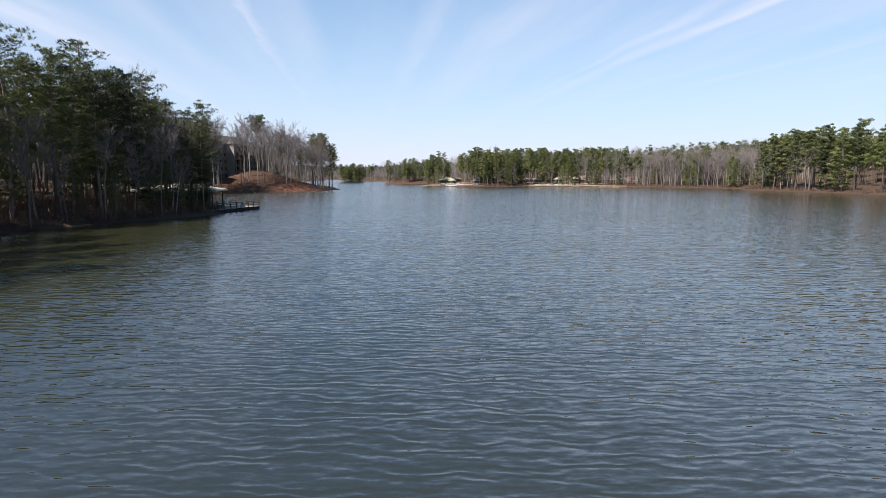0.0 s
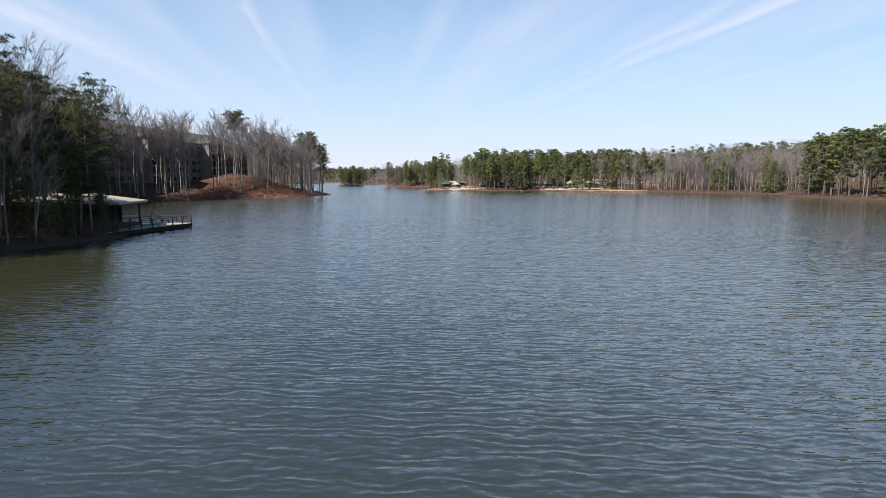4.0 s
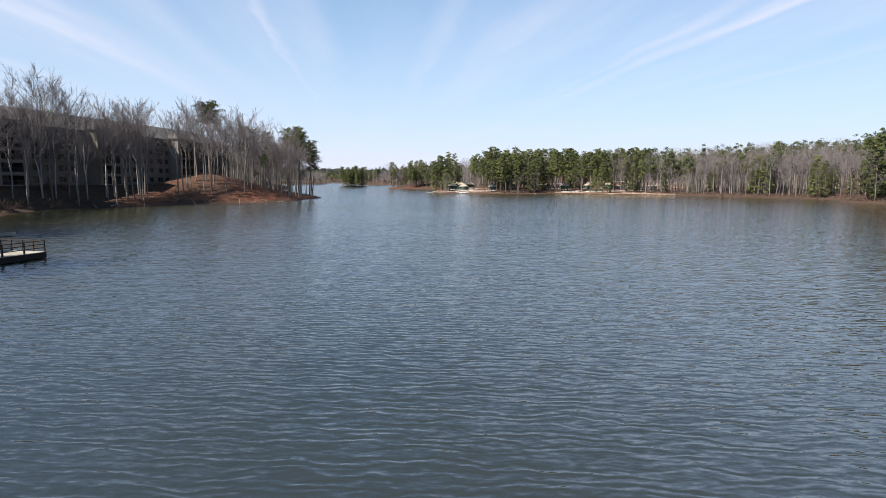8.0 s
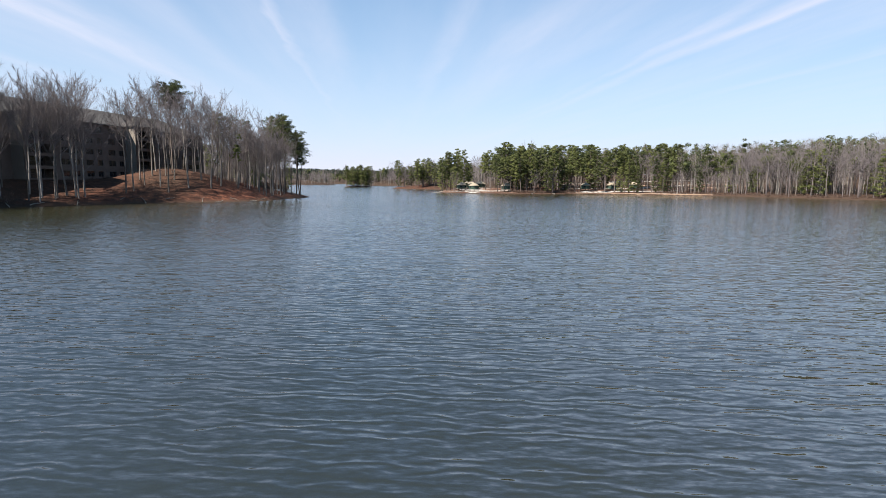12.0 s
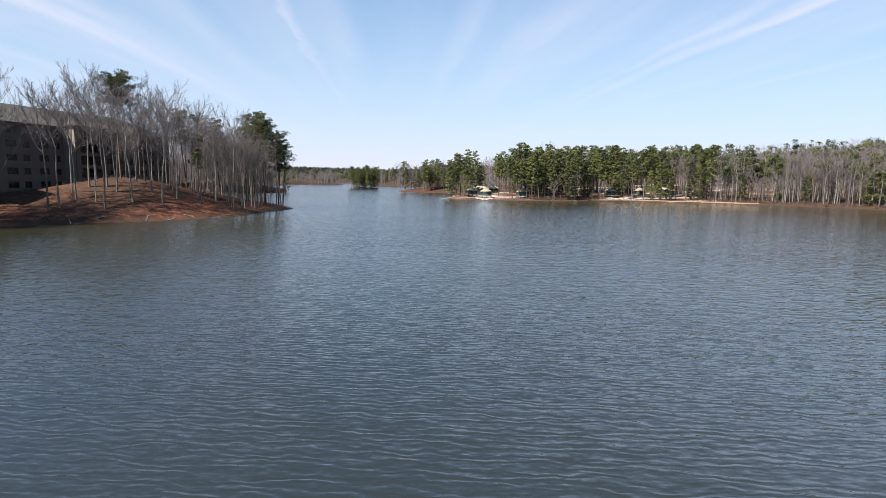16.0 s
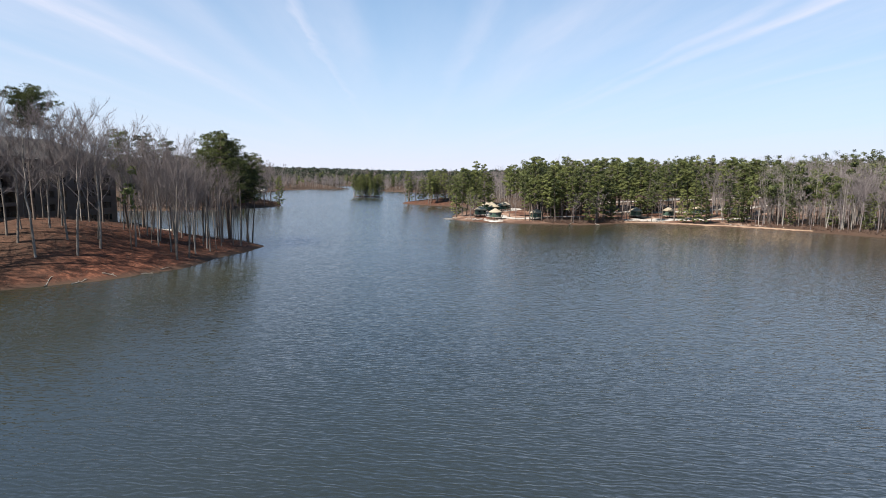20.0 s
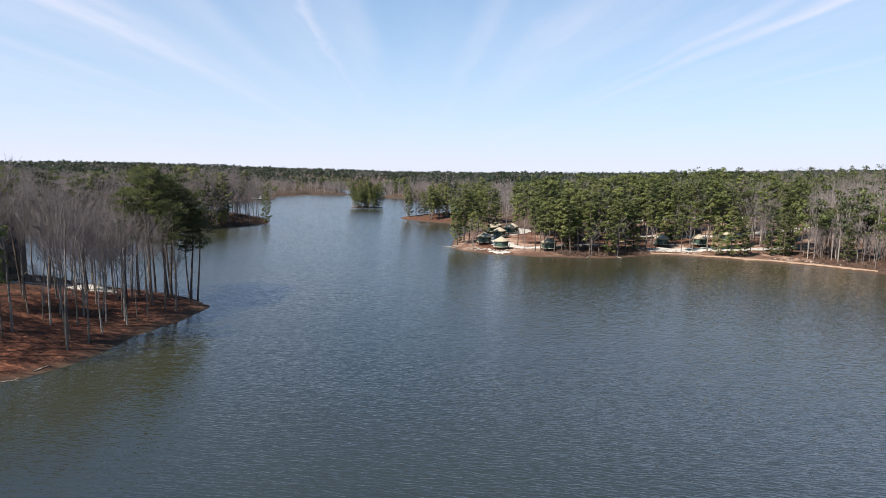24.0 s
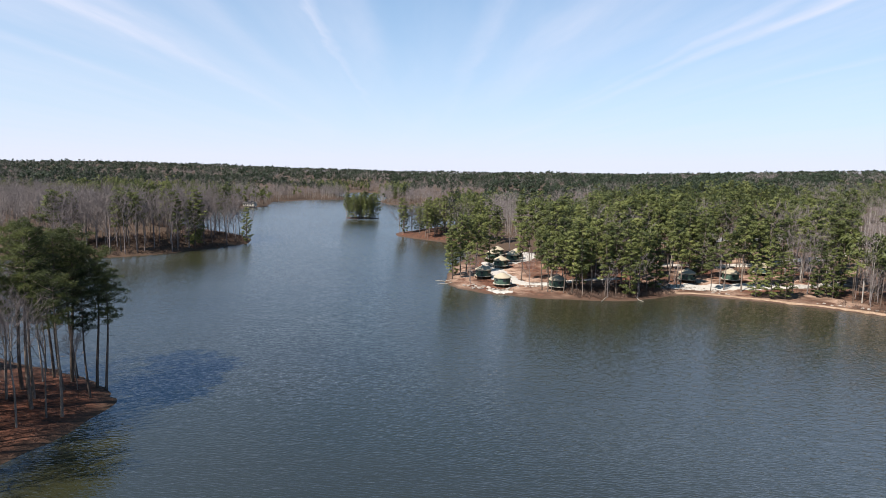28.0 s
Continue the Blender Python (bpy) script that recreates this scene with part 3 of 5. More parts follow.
def make_tree(name, arrays, bark, leaf, label, category):
    """One tree as a thing with trunk and crown, kept far below the ground until it is copied."""
    root = new(name)
    root.empty_display_size = 0.5
    (wv, wt), (lv, lt) = arrays
    for nm, v, t, mat in (("trunk", wv, wt, bark), ("crown", lv, lt, leaf)):
        ob = fast_object(nm, v, t, mat)
        if nm == "trunk":
            ob.data.shade_smooth()
        ob.parent = root
    tagged(root, label, category)
    return root


PINE_NEAR = [pine_arrays(10 + i, 22, cf, w, lm, cl, tf - 5, 9, 0.34, 0.048, flat=fl) for i, (cf, w, lm, cl, tf, fl) in enumerate([(0.58, 2.7, 30, 3, 26, 0.5), (0.45, 3.4, 36, 3, 24, 0.5), (0.64, 2.6, 26, 3, 28, 0.55), (0.30, 3.6, 44, 3, 22, 0.36), (0.12, 3.8, 52, 3, 20, 0.30), (0.74, 4.4, 34, 4, 40, 0.5)])]
PINE_MID = [pine_arrays(30 + i, 21, cf, w, lm + 5, 2, 72, 1, 0.48, 0.25, flat=fl, swell=sw, dome=dm) for i, (cf, w, lm, fl, sw, dm) in enumerate([(0.44, 2.7, 26, 0.62, 1.2, 0.6), (0.38, 2.9, 28, 0.6, 1.15, 0.6), (0.50, 2.6, 24, 0.66, 1.25, 0.55), (0.30, 2.9, 32, 0.55, 1.1, 0.7), (0.06, 4.0, 48, 0.42, 1.05, 0.85), (0.52, 3.1, 24, 0.7, 1.3, 0.55)])]
BARE_NEAR = [bare_arrays(50 + i, 20, fk, sp, lm, 12, 44, twig_len=0.75, twig_w=0.012) for i, (fk, sp, lm) in enumerate([(0.46, 0.42, 13), (0.36, 0.5, 14), (0.54, 0.34, 12), (0.42, 0.38, 14), (0.58, 0.4, 11), (0.48, 0.3, 11)])]
BARE_MID = [bare_arrays(70 + i, 19, fk, sp, lm, 7, 12, twig_len=1.0, twig_w=0.045) for i, (fk, sp, lm) in enumerate([(0.35, 0.42, 10), (0.18, 0.55, 12), (0.45, 0.32, 9)])]

LABELS = {
    "pine_near": "tall pine with bare trunk and dark green ragged crown",
    "pine_mid": "green pine tree standing on the wooded lake shore",
    "bare_near": "tall leafless tree with pale grey trunk and fine twigs",
    "bare_mid": "grey leafless tree in the winter shore woods",
}
KINDS = {}
for key, arrs, bark, leaf, nm, cat in (
        ("pine_near", PINE_NEAR, M_PINEBARK, M_NEEDLE, "pine_tree", "pine tree"),
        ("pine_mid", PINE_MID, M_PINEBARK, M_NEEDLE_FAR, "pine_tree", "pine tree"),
        ("bare_near", BARE_NEAR, M_BARK, M_TWIG, "bare_tree", "bare tree"),
        ("bare_mid", BARE_MID, M_TWIG, M_TWIG, "bare_tree", "bare tree")):
    KINDS[key] = [(nm, a, bark, leaf, LABELS[key], cat) for a in arrs]
MASTERS = {}
PLANTED = []


def plant(key, x, y, height=None, turn=None, lean=(0, 0), variant=None, group="", label=""):
    """Stand one tree of a kind on the ground at x, y."""
    r = random.Random(int(x * 131 + y * 977) + 7)
    i = r.randrange(len(KINDS[key])) if variant is None else variant
    nominal = {"pine_near": 22, "pine_mid": 21, "bare_near": 20, "bare_mid": 19}[key]
    h = (height or nominal * r.uniform(0.82, 1.1)) / nominal
    z = float(ground_height(np.array([x]), np.array([y]))[0]) - 0.12
    wide = h * r.uniform(0.88, 1.12)
    m = pose(x, y, z, lean[0] + r.uniform(-1.5, 1.5), lean[1] + r.uniform(-1.5, 1.5), turn if turn is not None else r.uniform(0, 360)) @ Matrix.Diagonal((wide, wide, h, 1))
    if (key, i) in MASTERS:
        t = copy_thing(MASTERS[key, i], m)
        t.matrix_basis = m
    else:
        t = MASTERS[key, i] = make_tree(*KINDS[key][i])
        t.matrix_basis = m
    if group:
        t["group"] = group
    if label:
        t["label"] = label
    PLANTED.append((x, y))
    return t


def scatter(count, box, gap, test, seed):
    """Random places inside box that pass test and keep a gap."""
    r = random.Random(seed)
    got = []
    for _ in range(count * 12):
        x, y = r.uniform(box[0], box[1]), r.uniform(box[2], box[3])
        if any((x - a) ** 2 + (y - b) ** 2 < gap * gap for a, b in got):
            continue
        if test(x, y):
            got.append((x, y))
            if len(got) >= count:
                break
    return got


def dist_at(x, y):
    return float(land_distance(np.array([x]), np.array([y]))[0])


# ---------------------------------------------------------------- woods near the eye
def coin(x, y):
    return random.Random(int(x * 57.3) * 7919 + int(y * 19.7)).random()


def clear_of_lodge(x, y, front=2.5):
    n, u = lodge_frame(x, y)
    return not (-26 < n < front and -6 < u < LODGE_LENGTH + 5)


# near west shore: pines with grey bare trees between
for x, y in scatter(100, (-100, -38, -10, 128), 2.9, lambda x, y: 0.8 < dist_at(x, y) < 20 and not (-60 < x and 95 < y < 116), 1):
    pine = coin(x, y) < 0.8
    plant("pine_near" if pine else "bare_near", x, y, 17.5 + 5.5 * coin(y, x) if pine else 12 + 6 * coin(y, x), group="west shore woods", variant=(4, 3, 4, 3, 1)[int(coin(x + 1, y) * 5)] if pine else None)
# the point beside the dock: a pale tree leaning out, and dark pines with low boughs
plant("bare_near", -42.8, 90.0, 15.5, variant=1, lean=(3, 8), group="west shore woods", label="pale leafless tree leaning over the water beside the dock")
plant("bare_near", -45.5, 85.0, 14.0, variant=1, lean=(2, 5), group="west shore woods")
plant("bare_near", -50.5, 70.5, 14.0, variant=4, lean=(0, 9), group="west shore woods", label="crooked white-trunked leafless tree on the bank")
for x, y, h, v in [(-43.5, 97.2, 14, 4), (-42.4, 100.4, 11, 4), (-41.4, 95.4, 14.5, 3), (-45.2, 99.4, 15, 4), (-46.5, 97, 17, 3), (-46, 94.5, 16, 4), (-50, 91, 19, 3), (-44.5, 87.5, 17, 3), (-47, 82, 19, 4), (-42.5, 93.6, 9, 4), (-54, 94, 12, 3), (-48.5, 98.5, 6, 4), (-57, 100, 12, 3), (-40.6, 93.2, 5, 4), (-41.6, 96, 5.5, 4), (-41.8, 90.8, 6, 4), (-43.6, 99.2, 5, 4), (-44.6, 92, 8, 4), (-46.4, 88.6, 8, 4), (-43.2, 84.4, 6, 4), (-45.6, 79, 7, 4), (-47.4, 74.6, 6, 4), (-41.0, 99.2, 6.5, 4), (-42.6, 101.4, 5.5, 4), (-40.2, 97.6, 4.5, 4), (-48.4, 95.6, 9, 4), (-51.5, 98.4, 7, 4), (-41.2, 99.8, 18, 3), (-44.0, 100.2, 16.5, 3), (-40.4, 95.8, 15, 3)]:
    plant("pine_near", x, y, h, variant=v, group="west shore woods")

for x, y, h, v in [(-39.8, 24.5, 23, 3), (-41.5, 20, 21, 4), (-46.5, 38, 23, 3), (-48.5, 34, 22, 4), (-44, 29, 17, 1)]:
    plant("pine_near", x, y, h, variant=v, group="west shore woods")

for x, y, h, lean in [(-41.0, 31, 10, 6), (-43.4, 35.4, 12.5, 4), (-46.2, 41.5, 11, 7), (-49.4, 47, 13, 3), (-51.6, 52.6, 10, 8), (-52.6, 58, 12.5, 5), (-51.8, 63.6, 9.5, 9), (-49.6, 68, 13, 4), (-48.4, 73, 10.5, 7), (-46.2, 77.6, 12.5, 5), (-44.6, 82, 10, 8), (-42.6, 86, 13, 6), (-41.6, 88.4, 9, 9)]:
    plant("bare_near", x, y, h, variant=(1, 4, 3)[int(3 * coin(x, y))], lean=(-lean * 0.3, lean), group="west bank trees", label="pale leafless tree leaning out from the dark bank")
# slope on the far side of the dock's cove
COVE = [(-98.9, 193.4), (-101.1, 201.2), (-100.1, 203.2), (-95.9, 203.2), (-95.8, 206.4), (-96.5, 210.8), (-93.2, 214.2), (-93.4, 218.3), (-88.1, 215.1), (-90, 224.4),
        (-86.1, 219.8), (-91.6, 215.3), (-91.8, 220.8), (-88.3, 219.1), (-89, 226), (-100.3, 176.3), (-102.3, 186.1), (-102.4, 193.4), (-97.8, 196.6), (-97, 200.1),
        (-99, 181), (-96, 171), (-93, 164), (-97, 160), (-88, 156), (-91, 150), (-84, 143), (-77, 136), (-82, 137), (-71, 131), (-76, 128), (-68, 122)]
for x, y in COVE:
    plant("bare_near", x, y, 21.5 + 6.5 * coin(y, x), group="cove trees")
    if dist_at(x + 3.1, y - 4.3) > 0.8 and clear_of_lodge(x + 3.1, y - 4.3):
        plant("bare_near", x + 3.1, y - 4.3, 17 + 7 * coin(y + 2, x), group="cove trees")

# peninsula: open stand of tall bare trees
STAND_A = [(-65.1, 259.7), (-56.9, 259.9), (-62.1, 268.7), (-56.6, 263.8), (-63, 275.8), (-57.6, 268.2), (-71.3, 275.8), (-70, 271.4), (-82, 306), (-63.1, 282.6),
           (-58.1, 280.7), (-57.3, 273.9), (-72.5, 302.5), (-66.9, 271), (-71, 283), (-75, 290), (-79, 297), (-72, 294), (-67.3, 295.9), (-77, 281)]
STAND_C = [(-60.5, 264), (-64, 265.5), (-60, 272.5), (-66.5, 279), (-61, 278), (-68.5, 266.5), (-58.8, 275.5), (-64.8, 286.5), (-69.5, 288), (-66, 275)]
STAND_B = [(-81.6, 230.7), (-81.1, 233.2), (-83.3, 239.9), (-80.9, 237.9), (-82.2, 244), (-77.3, 238.8), (-74.2, 237), (-79.8, 246.4), (-76.9, 245.3), (-71.9, 243),
           (-76.6, 252.3), (-76.2, 254.9), (-71.9, 250.5), (-67.8, 247.4), (-69.6, 255.4), (-67.3, 252.6), (-84, 249), (-74, 262), (-79, 266), (-73, 268), (-81, 273), (-76, 274)]
for x, y in STAND_A + STAND_B + STAND_C:
    tall = 21.0 + 4 * coin(y, x)
    if (x, y) in ((-71, 283), (-77, 281), (-63.1, 282.6), (-76, 274)):
        plant("pine_near", x, y, 21, variant=0, group="peninsula pines")
    else:
        plant("bare_near", x, y, tall if y < 262 else tall - 4.5, group="peninsula trees")
# thinner trees between the tall ones, denser towards the neck
for x, y in scatter(34, (-98, -56, 236, 309), 2.8, lambda x, y: 1.5 < dist_at(x, y) and clear_of_lodge(x, y, 5.0) and (y > 262 or coin(x, y) < 0.3) and all((x - a) ** 2 + (y - b) ** 2 > 3.2 for a, b in PLANTED[-70:]), 12):
    plant("bare_near", x, y, 9 + 11 * coin(y + 1, x), group="peninsula trees", label="slender leafless tree in the stand on the point")
for x, y, h, v in [(-59.1, 297.3, 22, 2), (-58.0, 297.9, 19.5, 0), (-63.7, 297.7, 25, 0), (-65.8, 301.3, 24, 2), (-55.6, 285.6, 20, 2), (-60.1, 285.5, 25.5, 0), (-62.1, 288.3, 25, 1), (-61.5, 293, 24, 1), (-66, 290.5, 25, 0),
                   (-68, 299, 23, 2), (-56.6, 292.5, 17.5, 0), (-69, 304, 22, 0)]:
    plant("pine_near", x, y, h, variant=v, group="peninsula pines", label="tall slender pine with dark crown at the lake point")
plant("pine_near", -83.0, 256.5, 23.5, variant=5, group="peninsula pines", label="tall pine with a flat crown above the bare trees")

# ---------------------------------------------------------------- east shore
CAMP_SPOTS = [(-0.1, 405.5), (6.3, 393), (23.3, 391.5), (67.6, 409), (82.1, 410.6), (5.8, 427), (2.6, 445.5), (10.5, 441), (12, 450), (4.4, 458.5), (98, 424)]


def camp_free(x, y):
    return all((x - a) ** 2 + (y - b) ** 2 > 27 for a, b in CAMP_SPOTS)


# the pines that front the lake
for x, y, h, v in [(-10.5, 404, 18, 3), (-8, 409, 21, 3), (-6.5, 414, 20, 1), (-4.5, 400, 13, 0), (-9, 419, 21, 3), (-11, 411, 17, 4), (-3.5, 424, 20, 2),
                   (27, 385, 19, 3), (30, 383.5, 17, 1), (33, 386, 20, 0), (36.5, 384, 18, 3), (40, 385.5, 20, 1), (43.5, 384.2, 17, 4), (47, 386.5, 19, 1), (50, 390, 20, 3),
                   (21.2, 387.2, 17, 1), (24.8, 386.8, 18, 0), (18.5, 389, 19, 2), (12.5, 401.5, 19, 2), (71.5, 398, 14, 2), (76, 399.5, 18, 2), (62, 401, 19, 0), (29, 390, 22, 1), (34, 393, 22, 2), (39, 391, 21, 0), (44, 392, 22, 1), (48.5, 396, 22, 0), (53.5, 394, 18, 4), (25.5, 397, 21, 0), (31, 399, 22, 2), (20, 386.5, 16, 0)]:
    plant("pine_mid", x, y, h, variant=v, group="east shore pines")
for x, y, h in [(85.3, 388.5, 17), (89.5, 389, 14), (81.5, 390, 13), (103.7, 391, 15), (100.5, 393, 17), (107, 394, 13)]:
    plant("pine_mid", x, y, h, variant=4, group="east shore pines", label="broad green pine with low boughs over the bank")
for x, y, h in [(113.2, 386, 14), (118, 372, 13), (77.5, 407, 17), (21.5, 392.5, 14), (37, 382.5, 12), (46, 383.8, 13), (-4, 396.5, 10), (60, 397, 9), (15, 396.5, 11)]:
    plant("bare_mid", x, y, h, variant=1, group="east shore bare trees")
for x, y in scatter(95, (-10, 125, 393, 470), 4.6, lambda x, y: 5 < dist_at(x, y) < 80 and camp_free(x, y) and coin(x, y) < (0.12 if -6 < x < 21 and y < 452 else 0.25 if 56 < x < 90 and y < 425 else 1.0), 3):
    plant("bare_mid" if coin(y, x) < 0.2 else "pine_mid", x, y, (17 if y < 405 else 20) + 6 * coin(x + 3, y), group="camp trees")
# winter-bare bay shore
for x, y in scatter(95, (108, 186, 296, 392), 3.4, lambda x, y: 1.5 < dist_at(x, y) < 32 and (x > 128 or y < 350 or coin(x, y) < 0.5), 6):
    pine = coin(y, x) < (0.35 if y < 320 else 0.12)
    plant("pine_mid" if pine else "bare_mid", x, y, (11 + 8 * coin(x, y)) if pine else (16.5 if x > 126 or y < 350 else 9.5) + 6 * coin(x, y), variant=4 if pine else None, group="bay shore trees")
# pine bluff
for x, y in scatter(50, (139, 185, 120, 290), 3.6, lambda x, y: 1.2 < dist_at(x, y) < 26, 7):
    pine = coin(y, x) < 0.72
    plant("pine_mid" if pine else "bare_mid", x, y, 20.5 + 6 * coin(x, y) if pine else 15 + 6 * coin(x, y), group="bluff trees")
for x, y, h, v in [(147, 262, 21, 4), (151, 255, 24, 1), (153, 248, 25, 3), (154, 240, 24, 1), (156, 233, 26, 3), (158, 256, 25, 3), (160, 246, 26, 1), (150, 266, 18, 4), (157, 226, 24, 4)]:
    plant("pine_mid", x, y, h, variant=v, group="bluff trees")
plant("bare_mid", 153.2, 254, 15, variant=2, group="bluff trees", label="slender white-trunked leafless tree at the water's edge")

# island and the wooded points up the lake
for x, y in scatter(28, (-123, -93, 658, 676), 2.3, lambda x, y: dist_at(x, y) > 0.8, 4):
    plant("pine_mid", x, y, 15 + 6 * coin(x, y), variant=(3, 4, 1, 4)[int(4 * coin(y, x))], group="island pines")
for x, y in scatter(42, (-60, 5, 505, 560), 3.2, lambda x, y: 1 < dist_at(x, y) < 24, 8):
    plant("bare_mid" if coin(y, x) < 0.25 else "pine_mid", x, y, 14 + 7 * coin(x, y), variant=None if coin(y, x) < 0.25 else (3, 4, 1, 3)[int(4 * coin(x + 5, y))], group="far point trees")
for x, y in scatter(90, (-185, -120, 428, 520), 3.0, lambda x, y: 1 < dist_at(x, y) < 26, 9):
    plant("pine_mid" if coin(y, x) < 0.15 else "bare_mid", x, y, 20.5 + 6 * coin(x, y), group="far west point trees")
plant("pine_mid", -123.5, 492, 18, variant=4, group="far west point trees")


# ---------------------------------------------------------------- woods behind
def far_woods(name, spots, kind, tris, spread_r, clumps, blade, label, stems=True):
    """Many trees as one mesh: per tree a ragged crown made of clumps of blades, and a thin stem."""
    r = np.random.RandomState(len(spots) + tris)
    s = np.array(spots)
    n = len(s)
    z = ground_height(s[:, 0], s[:, 1])
    h = r.uniform(13, 25, n) - 2.0 * (kind == "bare") + 4.0 * ((s[:, 0] > 0) & (s[:, 1] < 640))
    wide = spread_r * r.uniform(0.65, 1.25, n)
    if kind == "pine":
        d = r.normal(size=(n, clumps, 3))
        d /= np.linalg.norm(d, axis=2)[..., None]
        d *= r.uniform(0.25, 0.8, (n, clumps, 1))
        low = r.uniform(0.30, 0.40, n)
        ctr = np.stack([s[:, 0], s[:, 1], z + h * (0.97 - low)], 1)[:, None, :] + d * np.stack([wide, wide, h * low], 1)[:, None, :] * np.array([1, 1, 1.0])
        ctr[..., :2] -= (ctr[..., :2] - s[:, None, :]) * 0.55 * np.clip(d[..., 2:3], 0, 1)
        pick = r.randint(0, clumps, (n, tris))
        c = np.take_along_axis(ctr, pick[..., None], 1)
        e = r.normal(size=(n, tris, 3))
        e /= np.linalg.norm(e, axis=2)[..., None]
        base = c + e * (wide[:, None, None] * 0.55) * np.array([1, 1, 0.65]) * r.uniform(0.5, 1, (n, tris, 1))
        way = e * 0.5 + np.array([0, 0, 0.5])
        face = (e + 0.5 * (c - np.stack([s[:, 0], s[:, 1], z + h * 0.6], 1)[:, None, :]) / wide[:, None, None]).reshape(-1, 3)
        ln, wd, mat = blade, blade * 0.85, M_NEEDLE_HAZED if stems is False else M_NEEDLE_FAR
    else:
        u = r.uniform(0.0, 1, (n, tris, 1))
        a = r.uniform(0, 6.28, (n, tris, 1))
        rr = wide[:, None, None] * np.sqrt(r.uniform(0, 1, (n, tris, 1))) * (0.25 + np.sin(u * 2.7) * 0.85)
        base = np.concatenate([s[:, None, 0:1] + rr * np.cos(a), s[:, None, 1:2] + rr * np.sin(a), z[:, None, None] + h[:, None, None] * (0.28 + 0.62 * u)], 2)
        way = base - np.stack([s[:, 0], s[:, 1], z + h * 0.30], 1)[:, None, :]
        way = way / (np.linalg.norm(way, axis=2)[..., None] + 1e-6) + r.normal(size=(n, tris, 3)) * 0.38
        ln, wd, mat, face = blade, blade * (0.05 if tris > 80 else 0.09), M_TWIG, None
    m = n * tris
    v, t = blades(base.reshape(-1, 3), way.reshape(-1, 3), r.uniform(0.6, 1.4, m) * ln, r.uniform(0.6, 1.4, m) * wd, r, face)
    ob = tagged(fast_object(name, v, t, mat), label, "woods", kind="stuff")
    if stems:
        st = np.stack([s[:, 0], s[:, 1], z - 0.3], 1)
        sv = []
        for ang in (0.3, 1.87):
            side = np.array([math.cos(ang), math.sin(ang), 0]) * r.uniform(0.11, 0.2, (n, 1))
            top = st + np.stack([r.normal(size=n) * 0.5, r.normal(size=n) * 0.5, h * 0.86], 1)
            sv.append(np.stack([st - side, st + side, top], 1).reshape(-1, 3))
        sv = np.concatenate(sv)
        tagged(fast_object(name + "_trunks", sv, np.arange(len(sv)).reshape(-1, 3), M_BARK if kind == "bare" else M_PINEBARK), "thin trunks standing close in the woods", "tree trunks", kind="stuff")
    return ob


def wood_spots(count, box, seed, dmin):
    r = np.random.RandomState(seed)
    x, y = r.uniform(box[0], box[1], count), r.uniform(box[2], box[3], count)
    d = land_distance(x, y)
    n, u = lodge_frame(x, y)
    keep = (d > dmin) & ~((n > -28) & (n < 30) & (u > -10) & (u < LODGE_LENGTH + 30))
    for a, b in CAMP_SPOTS:
        keep &= (x - a) ** 2 + (y - b) ** 2 > 40
    return x[keep], y[keep]


def is_bare(x, y):
    """Where leafless trees stand: patches along slow noise, more of them on the west side."""
    k = wave_noise(x, y, 0.02, 5) + 0.6 * wave_noise(x, y, 0.09, 6)
    lean = np.where(x < -100, -0.15, -0.35)
    lean = np.where((x < -100) & (y < 640) & (y > 330), 0.85, lean)
    lean = np.where((x < -60) & (y < 330), -0.5, lean)
    lean = np.where((x > 130) & (y > 300) & (y < 420) & (x < 230), 0.9, lean)
    return k + lean > 0


for nm, box, count, seed, dmin, sr in (
        ("east_woods", (-20, 330, 180, 640), 3300, 41, 30, 3.3),
        ("west_woods", (-420, -110, 335, 800), 3600, 42, 16, 2.7),
        ("near_west_woods", (-230, -50, -60, 330), 4600, 43, 9, 2.7)):
    x, y = wood_spots(count, box, seed, dmin)
    keep = ~((x > -75) & (y < 140) & (land_distance(x, y) < 20))
    x, y = x[keep], y[keep]
    b = is_bare(x, y)
    far_woods(nm, np.stack([x[~b], y[~b]], 1), "pine", 90 if nm == "near_west_woods" else 230, sr, 7, 0.80, "dense green pine woods behind the shore")
    far_woods("bare_" + nm, np.stack([x[b], y[b]], 1), "bare", 150, sr * 1.25, 1, 1.6, "grey leafless winter woods behind the shore")
# the mixed edge of the bay woods
x, y = wood_spots(360, (106, 185, 335, 402), 47, 9)
b = np.random.RandomState(48).uniform(size=len(x)) < np.where(x < 128, 0.25, 0.6)
far_woods("bay_edge_woods", np.stack([x[~b], y[~b]], 1), "pine", 230, 3.0, 7, 0.80, "green pines mixed into the bay woods")
far_woods("bay_edge_bare_woods", np.stack([x[b], y[b]], 1), "bare", 150, 3.2, 1, 1.6, "grey leafless trees at the bay's edge")
# wooded margins of the upper lake
x, y = wood_spots(15000, (-420, 330, 560, 1500), 44, 1.2)
k = (land_distance(x, y) < 40) & ~((x < -90) & (y < 640) & (x > -420) & (land_distance(x, y) > 16))
b = is_bare(x, y)
far_woods("upper_shore_woods", np.stack([x[~b & k], y[~b & k]], 1), "pine", 75, 2.8, 6, 1.35, "green pines along the upper lake shore")
far_woods("upper_bare_woods", np.stack([x[b & k], y[b & k]], 1), "bare", 50, 2.8, 1, 2.8, "grey leafless trees along the upper lake shore")
